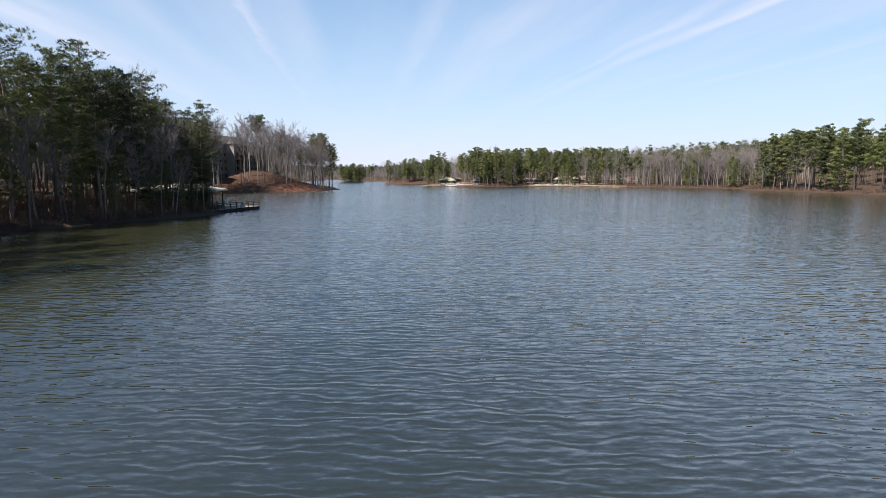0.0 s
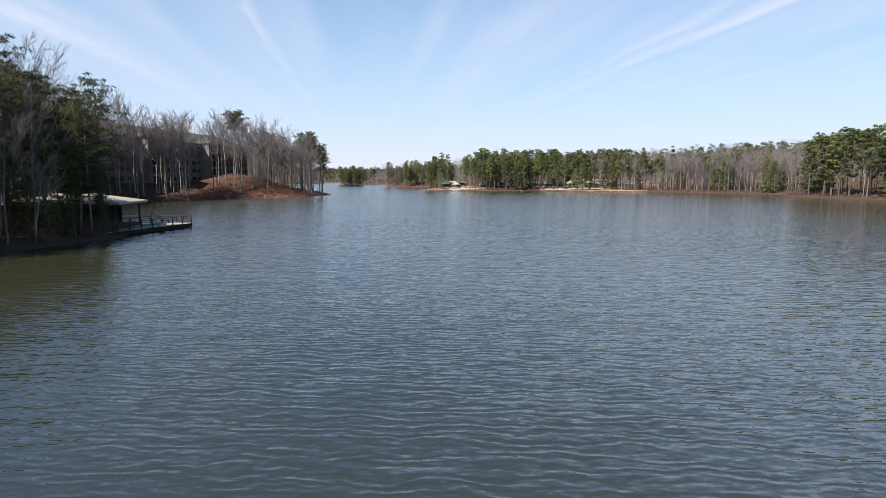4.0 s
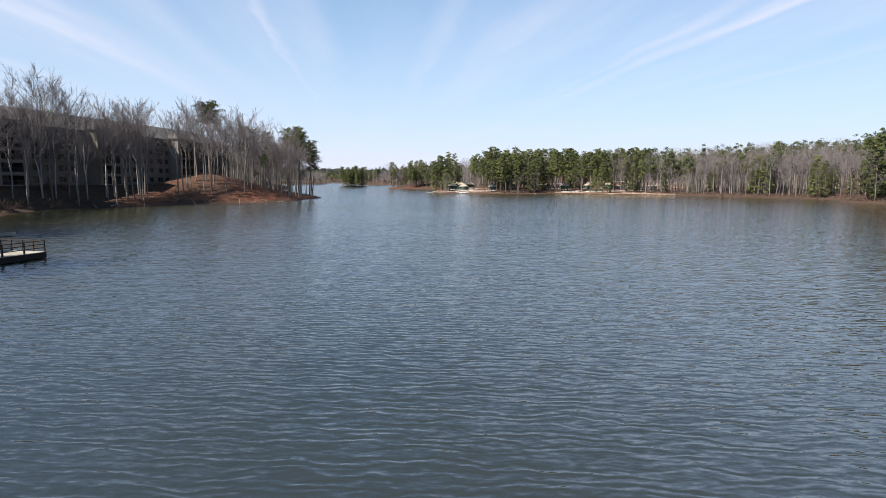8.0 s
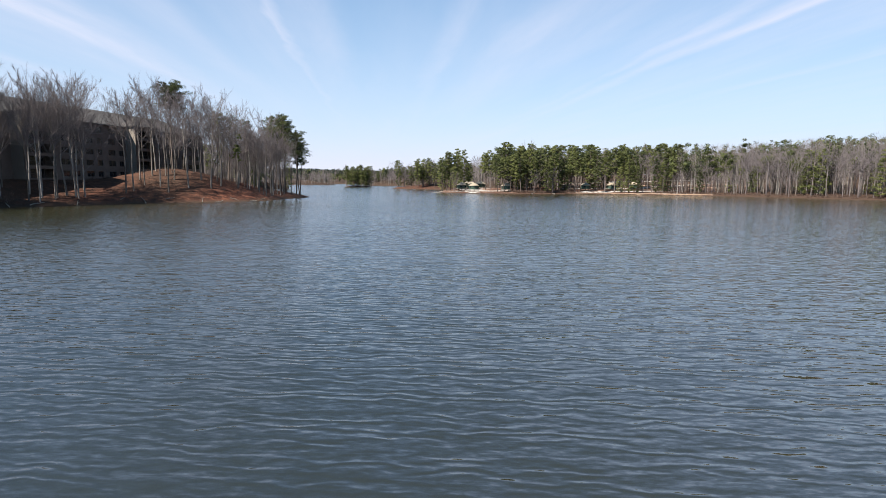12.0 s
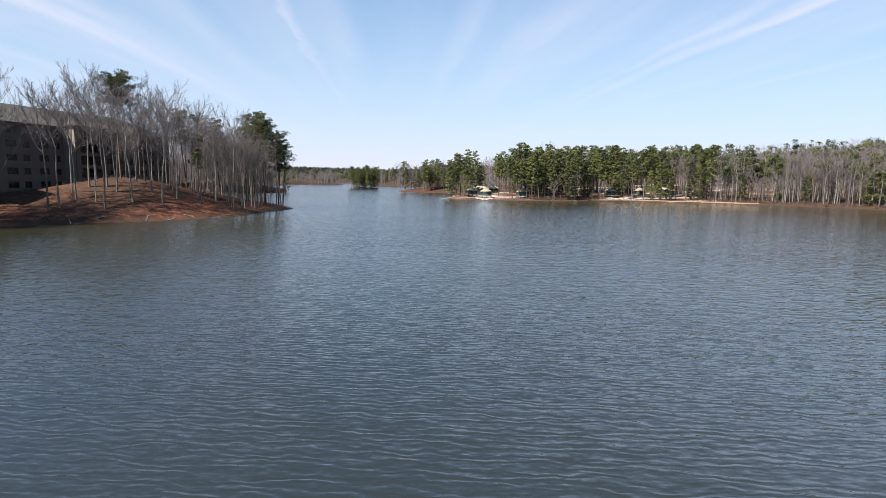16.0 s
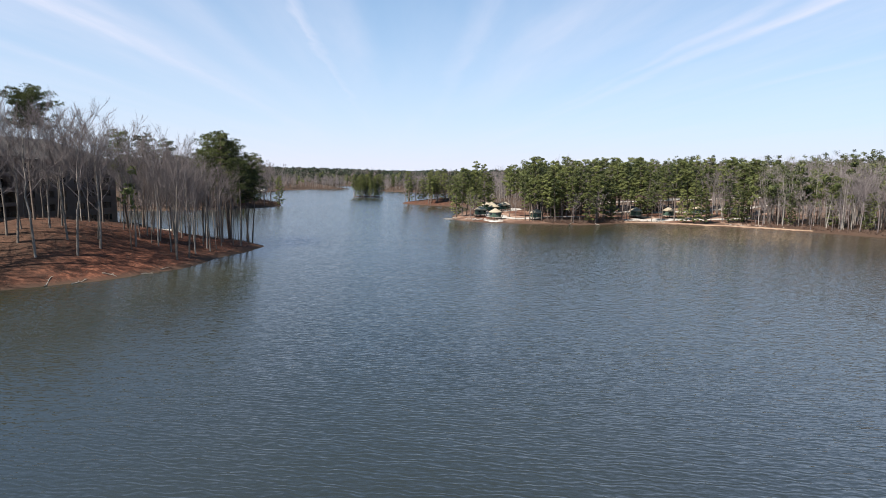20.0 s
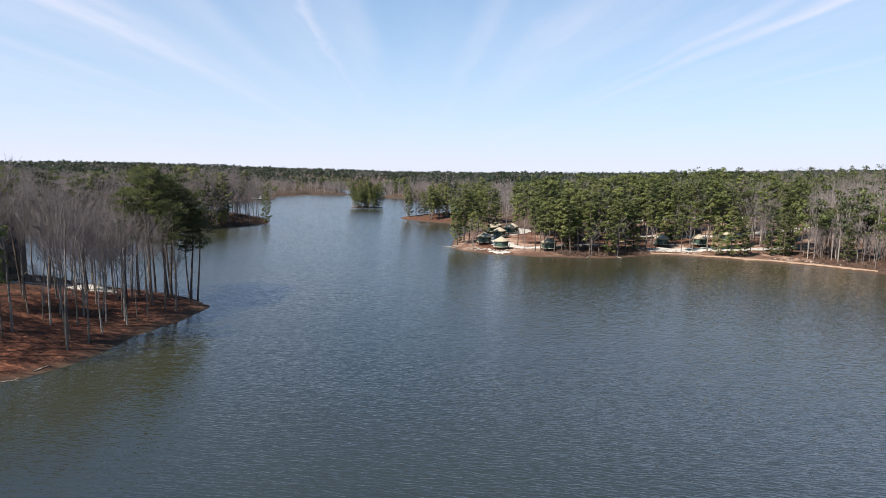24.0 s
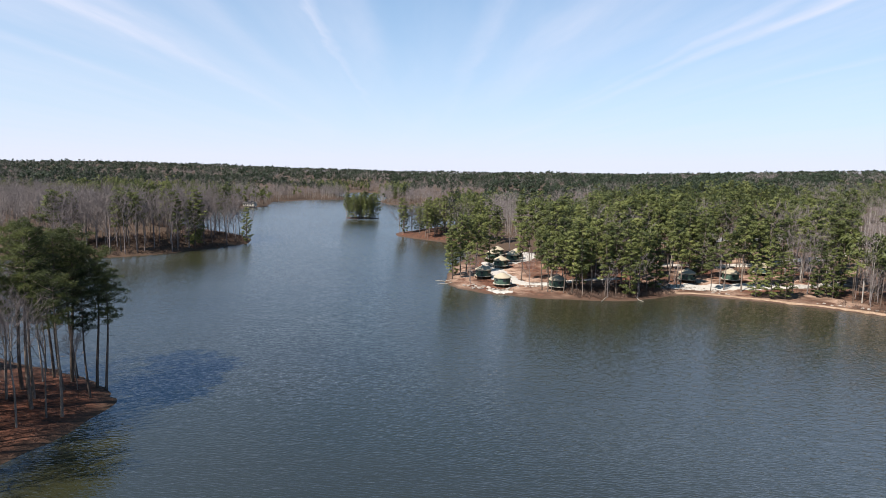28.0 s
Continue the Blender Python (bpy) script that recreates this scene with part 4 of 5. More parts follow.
# out to the horizon, in two belts
for nm, near, far, count, rad, tris, blade, seed in (("distant", 330, 1500, 9500, 3.9, 64, 1.7, 9), ("horizon", 1500, 4300, 9000, 9.5, 46, 4.0, 19)):
    rr = np.random.RandomState(seed)
    ang = rr.uniform(radians(-50), radians(50), count)
    dist = near + (far - near) * rr.uniform(0, 1, count) ** 1.2
    x, y = dist * np.sin(ang), 180 + dist * np.cos(ang)
    d = land_distance(x, y)
    skip = (d < 6) | ((x > -20) & (x < 330) & (y < 640)) | ((x > -420) & (x < -90) & (y < 800))
    x, y = x[~skip], y[~skip]
    b = is_bare(x, y)
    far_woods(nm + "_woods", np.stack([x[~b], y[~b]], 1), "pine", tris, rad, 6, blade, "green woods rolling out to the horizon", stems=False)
    far_woods(nm + "_bare_woods", np.stack([x[b], y[b]], 1), "bare", tris, rad, 1, blade * 1.2, "grey leafless woods rolling out to the horizon", stems=False)


def brush(name, spots, mat, label, size=1.1, per=46, blade=0.8, wide=0.05):
    """Low twiggy growth as one mesh."""
    r = np.random.RandomState(len(spots))
    s = np.array(spots)
    n = len(s)
    z = ground_height(s[:, 0], s[:, 1])
    d = r.normal(size=(n, per, 3))
    d[..., 2] = np.abs(d[..., 2])
    d /= np.linalg.norm(d, axis=2)[..., None]
    k = size * r.uniform(0.5, 1.3, (n, 1, 1))
    base = np.stack([s[:, 0], s[:, 1], z], 1)[:, None, :] + d * k * r.uniform(0, 0.9, (n, per, 1))
    v, t = blades(base.reshape(-1, 3), (d + np.array([0, 0, 0.5])).reshape(-1, 3), r.uniform(0.5, 1.4, n * per) * blade, r.uniform(0.6, 1.4, n * per) * wide, r)
    return tagged(fast_object(name, v, t, mat), label, "brush", kind="stuff")


def shore_spots(count, box, lo, hi, seed):
    r = np.random.RandomState(seed)
    x, y = r.uniform(box[0], box[1], count), r.uniform(box[2], box[3], count)
    d = land_distance(x, y)
    n, u = lodge_frame(x, y)
    k = (d > lo) & (d < hi) & ~((n > -22) & (n < 3) & (u > 0) & (u < LODGE_LENGTH))
    return np.stack([x[k], y[k]], 1)


brush("west_shore_brush", shore_spots(6500, (-95, -36, -20, 160), 0.05, 16, 21), M_BRUSH, "brown leafless brush along the shaded west bank", 1.8, 60)
brush("peninsula_litter", shore_spots(2600, (-98, -50, 205, 312), 0.2, 32, 27), M_BRUSH, "fallen twigs and dry litter over the pine straw", 0.7, per=14, blade=0.24, wide=0.05)
brush("east_shore_brush", shore_spots(3600, (100, 190, 110, 385), 0.4, 14, 22), M_BRUSH, "reddish-brown leafless brush along the bay shore", 1.3, wide=0.08)
brush("camp_brush", shore_spots(700, (26, 60, 380, 405), 0.5, 16, 23), M_BRUSH, "dry brush under the lakeside pines", 1.0, wide=0.07)
brush("far_point_brush", shore_spots(3800, (-205, -116, 410, 525), 0.4, 30, 24), M_BRUSH, "brown undergrowth under the far bare woods", 1.4, wide=0.09)
brush("cove_brush", shore_spots(1500, (-112, -62, 118, 208), 0.3, 22, 25), M_BRUSH, "brown undergrowth on the slope behind the cove", 1.9, wide=0.08)


# ---------------------------------------------------------------- built things
def plain(name, color, rough=0.8, vary=0.18, scale=1.2, bump=0.0, per="", metal=0.0):
    c = np.array(color)
    m = grainy(name, [(0.2, tuple(c * (1 - vary))), (0.5, tuple(c)), (0.8, tuple(np.minimum(c * (1 + vary), 0.95)))], scale, rough, bump=bump, per=per)
    m.node_tree.nodes["Principled BSDF"].inputs["Metallic"].default_value = metal
    return m


M_STUCCO = plain("tan_stucco", (0.165, 0.136, 0.120), 0.9, 0.15, 0.6, 0.2)
M_SIDING = plain("light_stucco", (0.26, 0.225, 0.19), 0.85, 0.1, 0.8)
M_PALE = plain("pale_siding", (0.38, 0.35, 0.305), 0.8, 0.1, 0.8)
M_SHINGLE = grainy("grey_shingle", [(0.2, (0.045, 0.040, 0.037)), (0.5, (0.095, 0.086, 0.080)), (0.8, (0.145, 0.132, 0.122))], 0.7, 0.95, stretch=(1, 1, 3), bump=0.4)
M_FRAME = plain("brown_window_frame", (0.10, 0.085, 0.07), 0.6)
M_RAIL = plain("dark_rail_metal", (0.06, 0.055, 0.05), 0.5)
M_DECK = grainy("weathered_deck_board", [(0.2, (0.20, 0.175, 0.145)), (0.5, (0.31, 0.275, 0.23)), (0.8, (0.41, 0.375, 0.32))], 1.1, 0.8, stretch=(1, 4, 1), bump=0.2, per="object")
# near-black colour that paints the shade below the dock deck
M_UNDERSHADE = plain("wet_dark_timber", (0.022, 0.017, 0.013), 0.8, 0.3, 2.0, 0.3)
M_TIMBER = plain("dark_dock_timber", (0.05, 0.037, 0.028), 0.85, 0.3, 2.0, 0.3)
M_METALROOF = plain("tan_metal_roof", (0.33, 0.29, 0.225), 0.5, 0.06, 0.5)
M_YURTWALL = plain("green_yurt_fabric", (0.045, 0.078, 0.060), 0.75, 0.15, 1.5)
M_YURTROOF = plain("tan_yurt_fabric", (0.34, 0.285, 0.21), 0.8, 0.10, 1.0)
M_GRAVEL = grainy("pale_gravel", [(0.25, (0.26, 0.23, 0.20)), (0.5, (0.40, 0.365, 0.33)), (0.75, (0.52, 0.48, 0.44))], 1.5, 0.95, bump=0.5)
M_SAND = grainy("clay_sand", [(0.25, (0.17, 0.105, 0.068)), (0.5, (0.26, 0.175, 0.12)), (0.75, (0.34, 0.25, 0.185))], 0.8, 0.95, bump=0.3)
M_DRIFT = plain("bleached_driftwood", (0.30, 0.265, 0.225), 0.85, 0.2, 2.0, 0.3)


def glass_material():
    m, n, l, b = material("dark_window_glass", 0.06, 0.6)
    b.inputs["Base Color"].default_value = (0.015, 0.018, 0.022, 1)
    return m


M_GLASS = glass_material()


def box_into(bm, x0, x1, y0, y1, z0, z1):
    v = [bm.verts.new(p) for p in ((x0, y0, z0), (x1, y0, z0), (x1, y1, z0), (x0, y1, z0), (x0, y0, z1), (x1, y0, z1), (x1, y1, z1), (x0, y1, z1))]
    for f in ((0, 3, 2, 1), (4, 5, 6, 7), (0, 1, 5, 4), (1, 2, 6, 5), (2, 3, 7, 6), (3, 0, 4, 7)):
        bm.faces.new([v[i] for i in f])


def boxes(*rows):
    bm = bmesh.new()
    for r in rows:
        box_into(bm, *r)
    return bm


def soft_box(x0, x1, y0, y1, z0, z1, bevel=0.02):
    bm = boxes((x0, x1, y0, y1, z0, z1))
    bmesh.ops.bevel(bm, geom=bm.edges[:], offset=bevel, segments=1, affect="EDGES")
    return bm


def shared(ob, m, parent):
    """Another object on the same mesh."""
    c = new(ob.name.split(".")[0], ob.data)
    c.parent = parent
    c.matrix_basis = m
    return c


def wall_with_holes(length, height, holes, depth=0.3):
    """A wall in the xz plane, facing -y, with rectangular holes that have reveals."""
    bm = bmesh.new()
    xs = sorted({0.0, length, *[h[0] for h in holes], *[h[1] for h in holes]})
    zs = sorted({0.0, height, *[h[2] for h in holes], *[h[3] for h in holes]})
    grid = {}

    def vert(x, y, z):
        k = (round(x, 3), round(y, 3), round(z, 3))
        if k not in grid:
            grid[k] = bm.verts.new((x, y, z))
        return grid[k]

    hole_set = {(round(h[0], 3), round(h[2], 3)) for h in holes}
    for a, b in zip(xs, xs[1:]):
        for c, d in zip(zs, zs[1:]):
            if any(h[0] - 1e-4 <= a and b <= h[1] + 1e-4 and h[2] - 1e-4 <= c and d <= h[3] + 1e-4 for h in holes):
                continue
            bm.faces.new([vert(a, 0, c), vert(b, 0, c), vert(b, 0, d), vert(a, 0, d)])
    for a, b, c, d in holes:
        ring = [(a, c), (b, c), (b, d), (a, d)]
        for (p, q), (r, s) in zip(ring, ring[1:] + ring[:1]):
            bm.faces.new([vert(p, 0, q), vert(p, depth, q), vert(r, depth, s), vert(r, 0, s)])
    return bm


def hip_roof(x0, x1, y0, y1, z, rise, over=0.7):
    x0, x1, y0, y1 = x0 - over, x1 + over, y0 - over, y1 + over
    half = (y1 - y0) / 2
    bm = bmesh.new()
    b = [bm.verts.new(p) for p in ((x0, y0, z), (x1, y0, z), (x1, y1, z), (x0, y1, z))]
    e = [bm.verts.new(p) for p in ((x0, y0, z + 0.25), (x1, y0, z + 0.25), (x1, y1, z + 0.25), (x0, y1, z + 0.25))]
    r0, r1 = bm.verts.new((x0 + half, (y0 + y1) / 2, z + rise)), bm.verts.new((x1 - half, (y0 + y1) / 2, z + rise))
    bm.faces.new(b[::-1])
    for i in range(4):
        j = (i + 1) % 4
        bm.faces.new([b[i], b[j], e[j], e[i]])
    bm.faces.new([e[0], e[1], r1, r0])
    bm.faces.new([e[1], e[2], r1])
    bm.faces.new([e[2], e[3], r0, r1])
    bm.faces.new([e[3], e[0], r0])
    return bm


def build_lodge():
    """Five-storey lakeside building with projecting bays. Local x runs along the front, -y is outwards."""
    yaw = math.degrees(math.atan2(LODGE_U[1], LODGE_U[0]))
    root = new("apartment_building")
    root.matrix_basis = pose(LODGE_A[0], LODGE_A[1], LODGE_FLOOR, 0, 0, yaw)
    tagged(root, "long five-storey tan building with grey hip roof behind trees", "building")
    n, storey, depth = 5, 2.96, 19.0
    height = n * storey
    bays = [(12, 20), (40, 48), (70.5, 79.5), (106, 115)]
    holes = []
    x = 2.0
    while x < LODGE_LENGTH - 3.5:
        if not any(a - 2.4 < x < b + 0.4 for a, b in bays):
            for k in range(n):
                wide = 2.5 if int(x / 3.9) % 2 else 1.7
                holes.append((round(x, 2), round(x + wide, 2), k * storey + 0.85, k * storey + 2.35))
        x += 3.9
    part("wall", wall_with_holes(LODGE_LENGTH, height, holes), M_STUCCO, root, "tan stucco front wall")
    part("wall", boxes((0, 0.3, 0.32, depth, 0, height)), M_STUCCO, root, "tan stucco end wall")
    part("wall", boxes((LODGE_LENGTH - 0.3, LODGE_LENGTH, 0.32, depth, 0, height)), M_STUCCO, root, "tan stucco end wall")
    part("wall", boxes((0.3, LODGE_LENGTH - 0.3, depth - 0.3, depth, 0, height)), M_STUCCO, root, "tan stucco rear wall")
    part("roof", hip_roof(0, LODGE_LENGTH, 0, depth, height + 0.02, 5.2), M_SHINGLE, root, "grey shingled hip roof")
    for k in range(1, n):
        part("belt_course", boxes((0, LODGE_LENGTH, -0.06, -0.003, k * storey - 0.12, k * storey + 0.1)), M_STUCCO, root)

    def window(w, h):
        fr = bmesh.new()
        for r in ((0, w, 0.1, 0.2, 0, 0.08), (0, w, 0.1, 0.2, h - 0.08, h), (0, 0.08, 0.1, 0.2, 0.08, h - 0.08), (w - 0.08, w, 0.1, 0.2, 0.08, h - 0.08), (w / 2 - 0.04, w / 2 + 0.04, 0.1, 0.2, 0.08, h - 0.08)):
            box_into(fr, *r)
        return fr, boxes((0.08, w - 0.08, 0.14, 0.17, 0.08, h - 0.08))

    proto = {}
    for a, b, c, d in holes:
        w = round(b - a, 2)
        m = pose(a, 0, c)
        if w not in proto:
            fr, pane = window(w, d - c)
            f = part("window", fr, M_FRAME, root)
            f.matrix_basis = m
            p = part("pane", pane, M_GLASS, f)
            proto[w] = (f, p)
        else:
            f = shared(proto[w][0], m, root)
            shared(proto[w][1], Matrix(), f)
    # projecting bays with balconies, each under its own small roof
    rail = None
    for i, (a, b) in enumerate(bays):
        top = height + 0.35
        w = b - a
        bay_holes = [(1.2, w - 1.2, k * storey + 0.3, k * storey + 2.5) for k in range(n)]
        bay = part("bay", wall_with_holes(w, top, bay_holes, 0.25), M_STUCCO, root, "tan projecting bay with balconies")
        bay.matrix_basis = pose(a, -3.6, 0)
        side = M_SIDING if i > 1 else M_STUCCO
        part("side_wall", boxes((0, 0.25, 0.26, 3.59, 0, top)), side, bay)
        part("side_wall", boxes((w - 0.25, w, 0.26, 3.59, 0, top)), side, bay)
        part("bay_roof", hip_roof(0, w, 0, 5.2, top + 0.01, 2.6, 0.5), M_SHINGLE, bay)
        for k in range(n):
            if rail is None:
                bm = bmesh.new()
                box_into(bm, 0, w - 2.4, -0.06, 0, 1.0, 1.06)
                box_into(bm, 0, w - 2.4, -0.06, 0, 0.1, 0.15)
                for q in range(int((w - 2.4) / 0.25)):
                    box_into(bm, q * 0.25 + 0.1, q * 0.25 + 0.13, -0.05, -0.02, 0.15, 1.0)
                rail = part("balcony_rail", bm, M_RAIL, bay)
                rail.matrix_basis = pose(1.2, 0.1, k * storey + 0.3)
                pane = part("balcony_door", boxes((1.2, w - 1.2, 2.2, 2.25, 0.3, 2.5)), M_GLASS, bay)
            else:
                shared(rail, pose(1.2, 0.1, k * storey + 0.3), bay)
                shared(pane, pose(0, 0, k * storey), bay)
            if k:
                part("balcony_floor", boxes((0.26, w - 0.26, 0.26, 3.55, k * storey - 0.02, k * storey + 0.2)), M_SIDING, bay)


build_lodge()


def build_dock():
    """Timber deck on piles along the bank, with a rail all round."""
    root = new("dock")
    root.matrix_basis = pose(-36.6, 113.2, 0, 0, 0, -101)
    tagged(root, "weathered timber dock with dark railing over the water", "dock")
    length, width, top = 16.5, 5.2, 0.62
    # local x runs towards the south, y towards the lake
    plank = None
    for i in range(int(length / 0.3)):
        m = pose(i * 0.3, 0, 0)
        if plank is None:
            plank = part("plank", boxes((0.006, 0.290, -width, 0, top - 0.05, top)), M_DECK, root)
        else:
            shared(plank, m, root)
    for y in (-width + 0.05, -0.2):
        part("beam", boxes((0, length, y, y + 0.15, top - 0.36, top - 0.052)), M_TIMBER, root)
    # dark strips along two edges stand in for the shaded underside
    part("fascia", boxes((0, length, 0.004, 0.06, 0.06, top - 0.03)), M_UNDERSHADE, root, "dark strip standing in for the shade under the deck")
    part("fascia", boxes((-0.06, -0.004, -width, 0, 0.06, top - 0.03)), M_UNDERSHADE, root, "dark strip standing in for the shade under the deck")
    pile = None
    for i in range(7):
        for y in (-width + 0.3, -0.35):
            m = pose(0.5 + i * 2.55, y, 0)
            if pile is None:
                bm = bmesh.new()
                bmesh.ops.create_cone(bm, cap_ends=True, segments=8, radius1=0.14, radius2=0.13, depth=2.2, matrix=Matrix.Translation((0, 0, -0.9)))
                pile = part("pile", bm, M_TIMBER, root)
                pile.matrix_basis = m
            else:
                shared(pile, m, root)
    post = None
    spots = [(i * 2.03 + 0.06, -0.06) for i in range(9)] + [(0.06, -1.3 - 1.25 * j) for j in range(4)] + [(i * 2.03 + 0.06, -width + 0.06) for i in range(1, 9)]
    for x, y in spots:
        m = pose(x, y, top)
        if post is None:
            post = part("rail_post", boxes((-0.06, 0.06, -0.06, 0.06, 0, 1.06)), M_TIMBER, root)
            post.matrix_basis = m
        else:
            shared(post, m, root)
    for z in (0.35, 0.68, 1.0):
        part("rail", boxes((0, length, -0.08, -0.04, top + z, top + z + 0.07)), M_TIMBER, root)
        part("rail", boxes((0.04, 0.08, -width, -0.1, top + z, top + z + 0.07)), M_TIMBER, root)
        part("rail", boxes((0.1, length, -width + 0.04, -width + 0.08, top + z, top + z + 0.07)), M_TIMBER, root)
    box = tagged(new("dock_box"), "small pale storage box on the dock deck", "box")
    box.matrix_basis = pose(-37.6, 106.5, top, 0, 0, -101)
    part("body", soft_box(-0.5, 0.5, -0.3, 0.3, 0, 0.5), M_PALE, box)
    part("lid", soft_box(-0.53, 0.53, -0.33, 0.33, 0.502, 0.56), M_PALE, box)


def build_boathouse():
    """Open shelter by the dock under a wide tan metal roof."""
    x, y = -48.6, 106.0
    z = float(ground_height(np.array([x]), np.array([y]))[0])
    root = new("boathouse")
    root.matrix_basis = pose(x, y, 0, 0, 0, 9)
    tagged(root, "open boathouse shelter with a wide tan metal roof", "boathouse")
    part("roof", hip_roof(-7.2, 6.6, -4.4, 4.4, 3.75, 1.35, 0.6), M_METALROOF, root, "tan standing-seam metal roof")
    seam = None
    for i in range(17):
        m = pose(-7 + i * 0.85, 0, 0)
        if abs(-7 + i * 0.85 + 0.3) > 4:
            continue
        if seam is None:
            bm = bmesh.new()
            for s in (-1, 1):
                v = [bm.verts.new(p) for p in ((-0.02, s * 4.9, 4.02), (0.02, s * 4.9, 4.02), (0.02, s * 0.1, 5.11), (-0.02, s * 0.1, 5.11))]
                bm.faces.new(v if s < 0 else v[::-1])
            seam = part("roof_seam", bm, M_METALROOF, root)
            seam.matrix_basis = m
        else:
            shared(seam, m, root)
    post = None
    for i in range(6):
        for yy in (-4.1, 4.1):
            m = pose(-6.8 + i * 2.62, yy, 0)
            if post is None:
                post = part("post", boxes((-0.1, 0.1, -0.1, 0.1, z - 1.6, 3.74)), M_TIMBER, root)
                post.matrix_basis = m
            else:
                shared(post, m, root)
    part("back_wall", boxes((-7.0, -6.85, -4.1, 4.1, z - 0.8, 3.7)), M_TIMBER, root, "dark board rear wall")
    part("side_wall", boxes((-6.8, 4.0, 4.0, 4.08, z - 1.2, 3.3)), M_TIMBER, root, "dark board side wall")
    part("floor", boxes((-6.8, 6.4, -4.3, 3.95, z - 1.3, max(z, 0.9) + 0.05)), M_TIMBER, root, "dark timber floor")


build_dock()
build_boathouse()


def build_boat():
    root = tagged(new("rowing_boat"), "small pale flat boat moored in the shaded cove", "boat")
    root.matrix_basis = pose(-56.5, 132, 0.05, 0, 0, 60)
    prof = [(-1.9, 0.5), (-1.0, 0.68), (0.3, 0.7), (1.4, 0.45), (2.0, 0.06)]
    bm = bmesh.new()
    rings = []
    for x, w in prof:
        rings.append([bm.verts.new(p) for p in ((x, -w, 0.42), (x, -w * 0.75, 0.0), (x, w * 0.75, 0.0), (x, w, 0.42), (x, w * 0.85, 0.42), (x, w * 0.65, 0.1), (x, -w * 0.65, 0.1), (x, -w * 0.85, 0.42))])
    for a, b in zip(rings, rings[1:]):
        for i in range(8):
            j = (i + 1) % 8
            bm.faces.new([a[i], b[i], b[j], a[j]])
    bm.faces.new(rings[0])
    bm.faces.new(rings[-1][::-1])
    part("hull", bm, M_PALE, root)
    for x in (-0.8, 0.6):
        part("seat", boxes((x - 0.12, x + 0.12, -0.55, 0.55, 0.3, 0.34)), M_DECK, root)


build_boat()


def build_yurt():
    """A round fabric tent on a timber platform. Its origin is on the ground."""
    root = new("yurt")
    tagged(root, "round green yurt with tan conical roof on a platform", "yurt", group="lakeside yurts")
    lift, rad, wall_h, rise = 1.15, 2.95, 2.15, 1.25
    seg = 28
    bm = bmesh.new()
    bmesh.ops.create_cone(bm, cap_ends=True, segments=12, radius1=3.65, radius2=3.65, depth=0.16, matrix=Matrix.Translation((0, 0, lift - 0.08)))
    part("platform", bm, M_DECK, root, "round timber platform")
    bm = bmesh.new()
    bmesh.ops.create_cone(bm, cap_ends=True, segments=seg, radius1=rad, radius2=rad - 0.03, depth=wall_h, matrix=Matrix.Translation((0, 0, lift + wall_h / 2 + 0.003)))
    part("wall", bm, M_YURTWALL, root, "dark green fabric wall")
    bm = bmesh.new()
    bmesh.ops.create_cone(bm, cap_ends=True, segments=seg, radius1=rad + 0.3, radius2=0.75, depth=rise, matrix=Matrix.Translation((0, 0, lift + wall_h + rise / 2)))
    part("roof", bm, M_YURTROOF, root, "tan conical fabric roof")
    bm = bmesh.new()
    bmesh.ops.create_uvsphere(bm, u_segments=14, v_segments=7, radius=0.78)
    bmesh.ops.scale(bm, vec=(1, 1, 0.35), verts=bm.verts)
    bmesh.ops.translate(bm, vec=(0, 0, lift + wall_h + rise), verts=bm.verts)
    part("dome", bm, M_SIDING, root, "pale skylight dome")
    bm = bmesh.new()
    for a in range(seg):
        p, q = 2 * math.pi * a / seg, 2 * math.pi * (a + 1) / seg
        lo, hi = lift + wall_h - 0.28, lift + wall_h + 0.02
        v = [bm.verts.new((r * math.cos(t), r * math.sin(t), z)) for r, t, z in ((rad + 0.32, p, lo), (rad + 0.32, q, lo), (rad + 0.32, q, hi), (rad + 0.32, p, hi))]
        bm.faces.new(v)
    part("valance", bm, M_YURTROOF, root, "tan fabric valance")
    post = None
    for k in range(8):
        a = 2 * math.pi * (k + 0.5) / 8
        m = pose(3.1 * math.cos(a), 3.1 * math.sin(a), 0)
        if post is None:
            post = part("post", boxes((-0.09, 0.09, -0.09, 0.09, -0.8, lift - 0.161)), M_TIMBER, root)
            post.matrix_basis = m
        else:
            shared(post, m, root)
    win = None
    for a in (-120, -60, 180, 0):
        m = pose(0, 0, 0, 0, 0, a)
        if win is None:
            win = part("window", boxes((rad - 0.02, rad + 0.035, -0.5, 0.5, lift + 0.9, lift + 1.6)), M_GLASS, root, "dark clear vinyl window")
            win.matrix_basis = m
        else:
            shared(win, m, root)
    door = part("door", boxes((-0.45, 0.45, rad - 0.02, rad + 0.07, lift + 0.01, lift + 1.85)), M_TIMBER, root, "dark wooden door")
    part("handle", boxes((0.3, 0.34, rad + 0.071, rad + 0.12, lift + 0.9, lift + 1.02)), M_RAIL, door)
    rp = None
    for k in range(12):
        a = 2 * math.pi * k / 12
        if k == 3:
            continue
        m = pose(3.55 * math.cos(a), 3.55 * math.sin(a), lift)
        if rp is None:
            rp = part("rail_post", boxes((-0.05, 0.05, -0.05, 0.05, 0, 0.95)), M_TIMBER, root)
            rp.matrix_basis = m
        else:
            shared(rp, m, root)
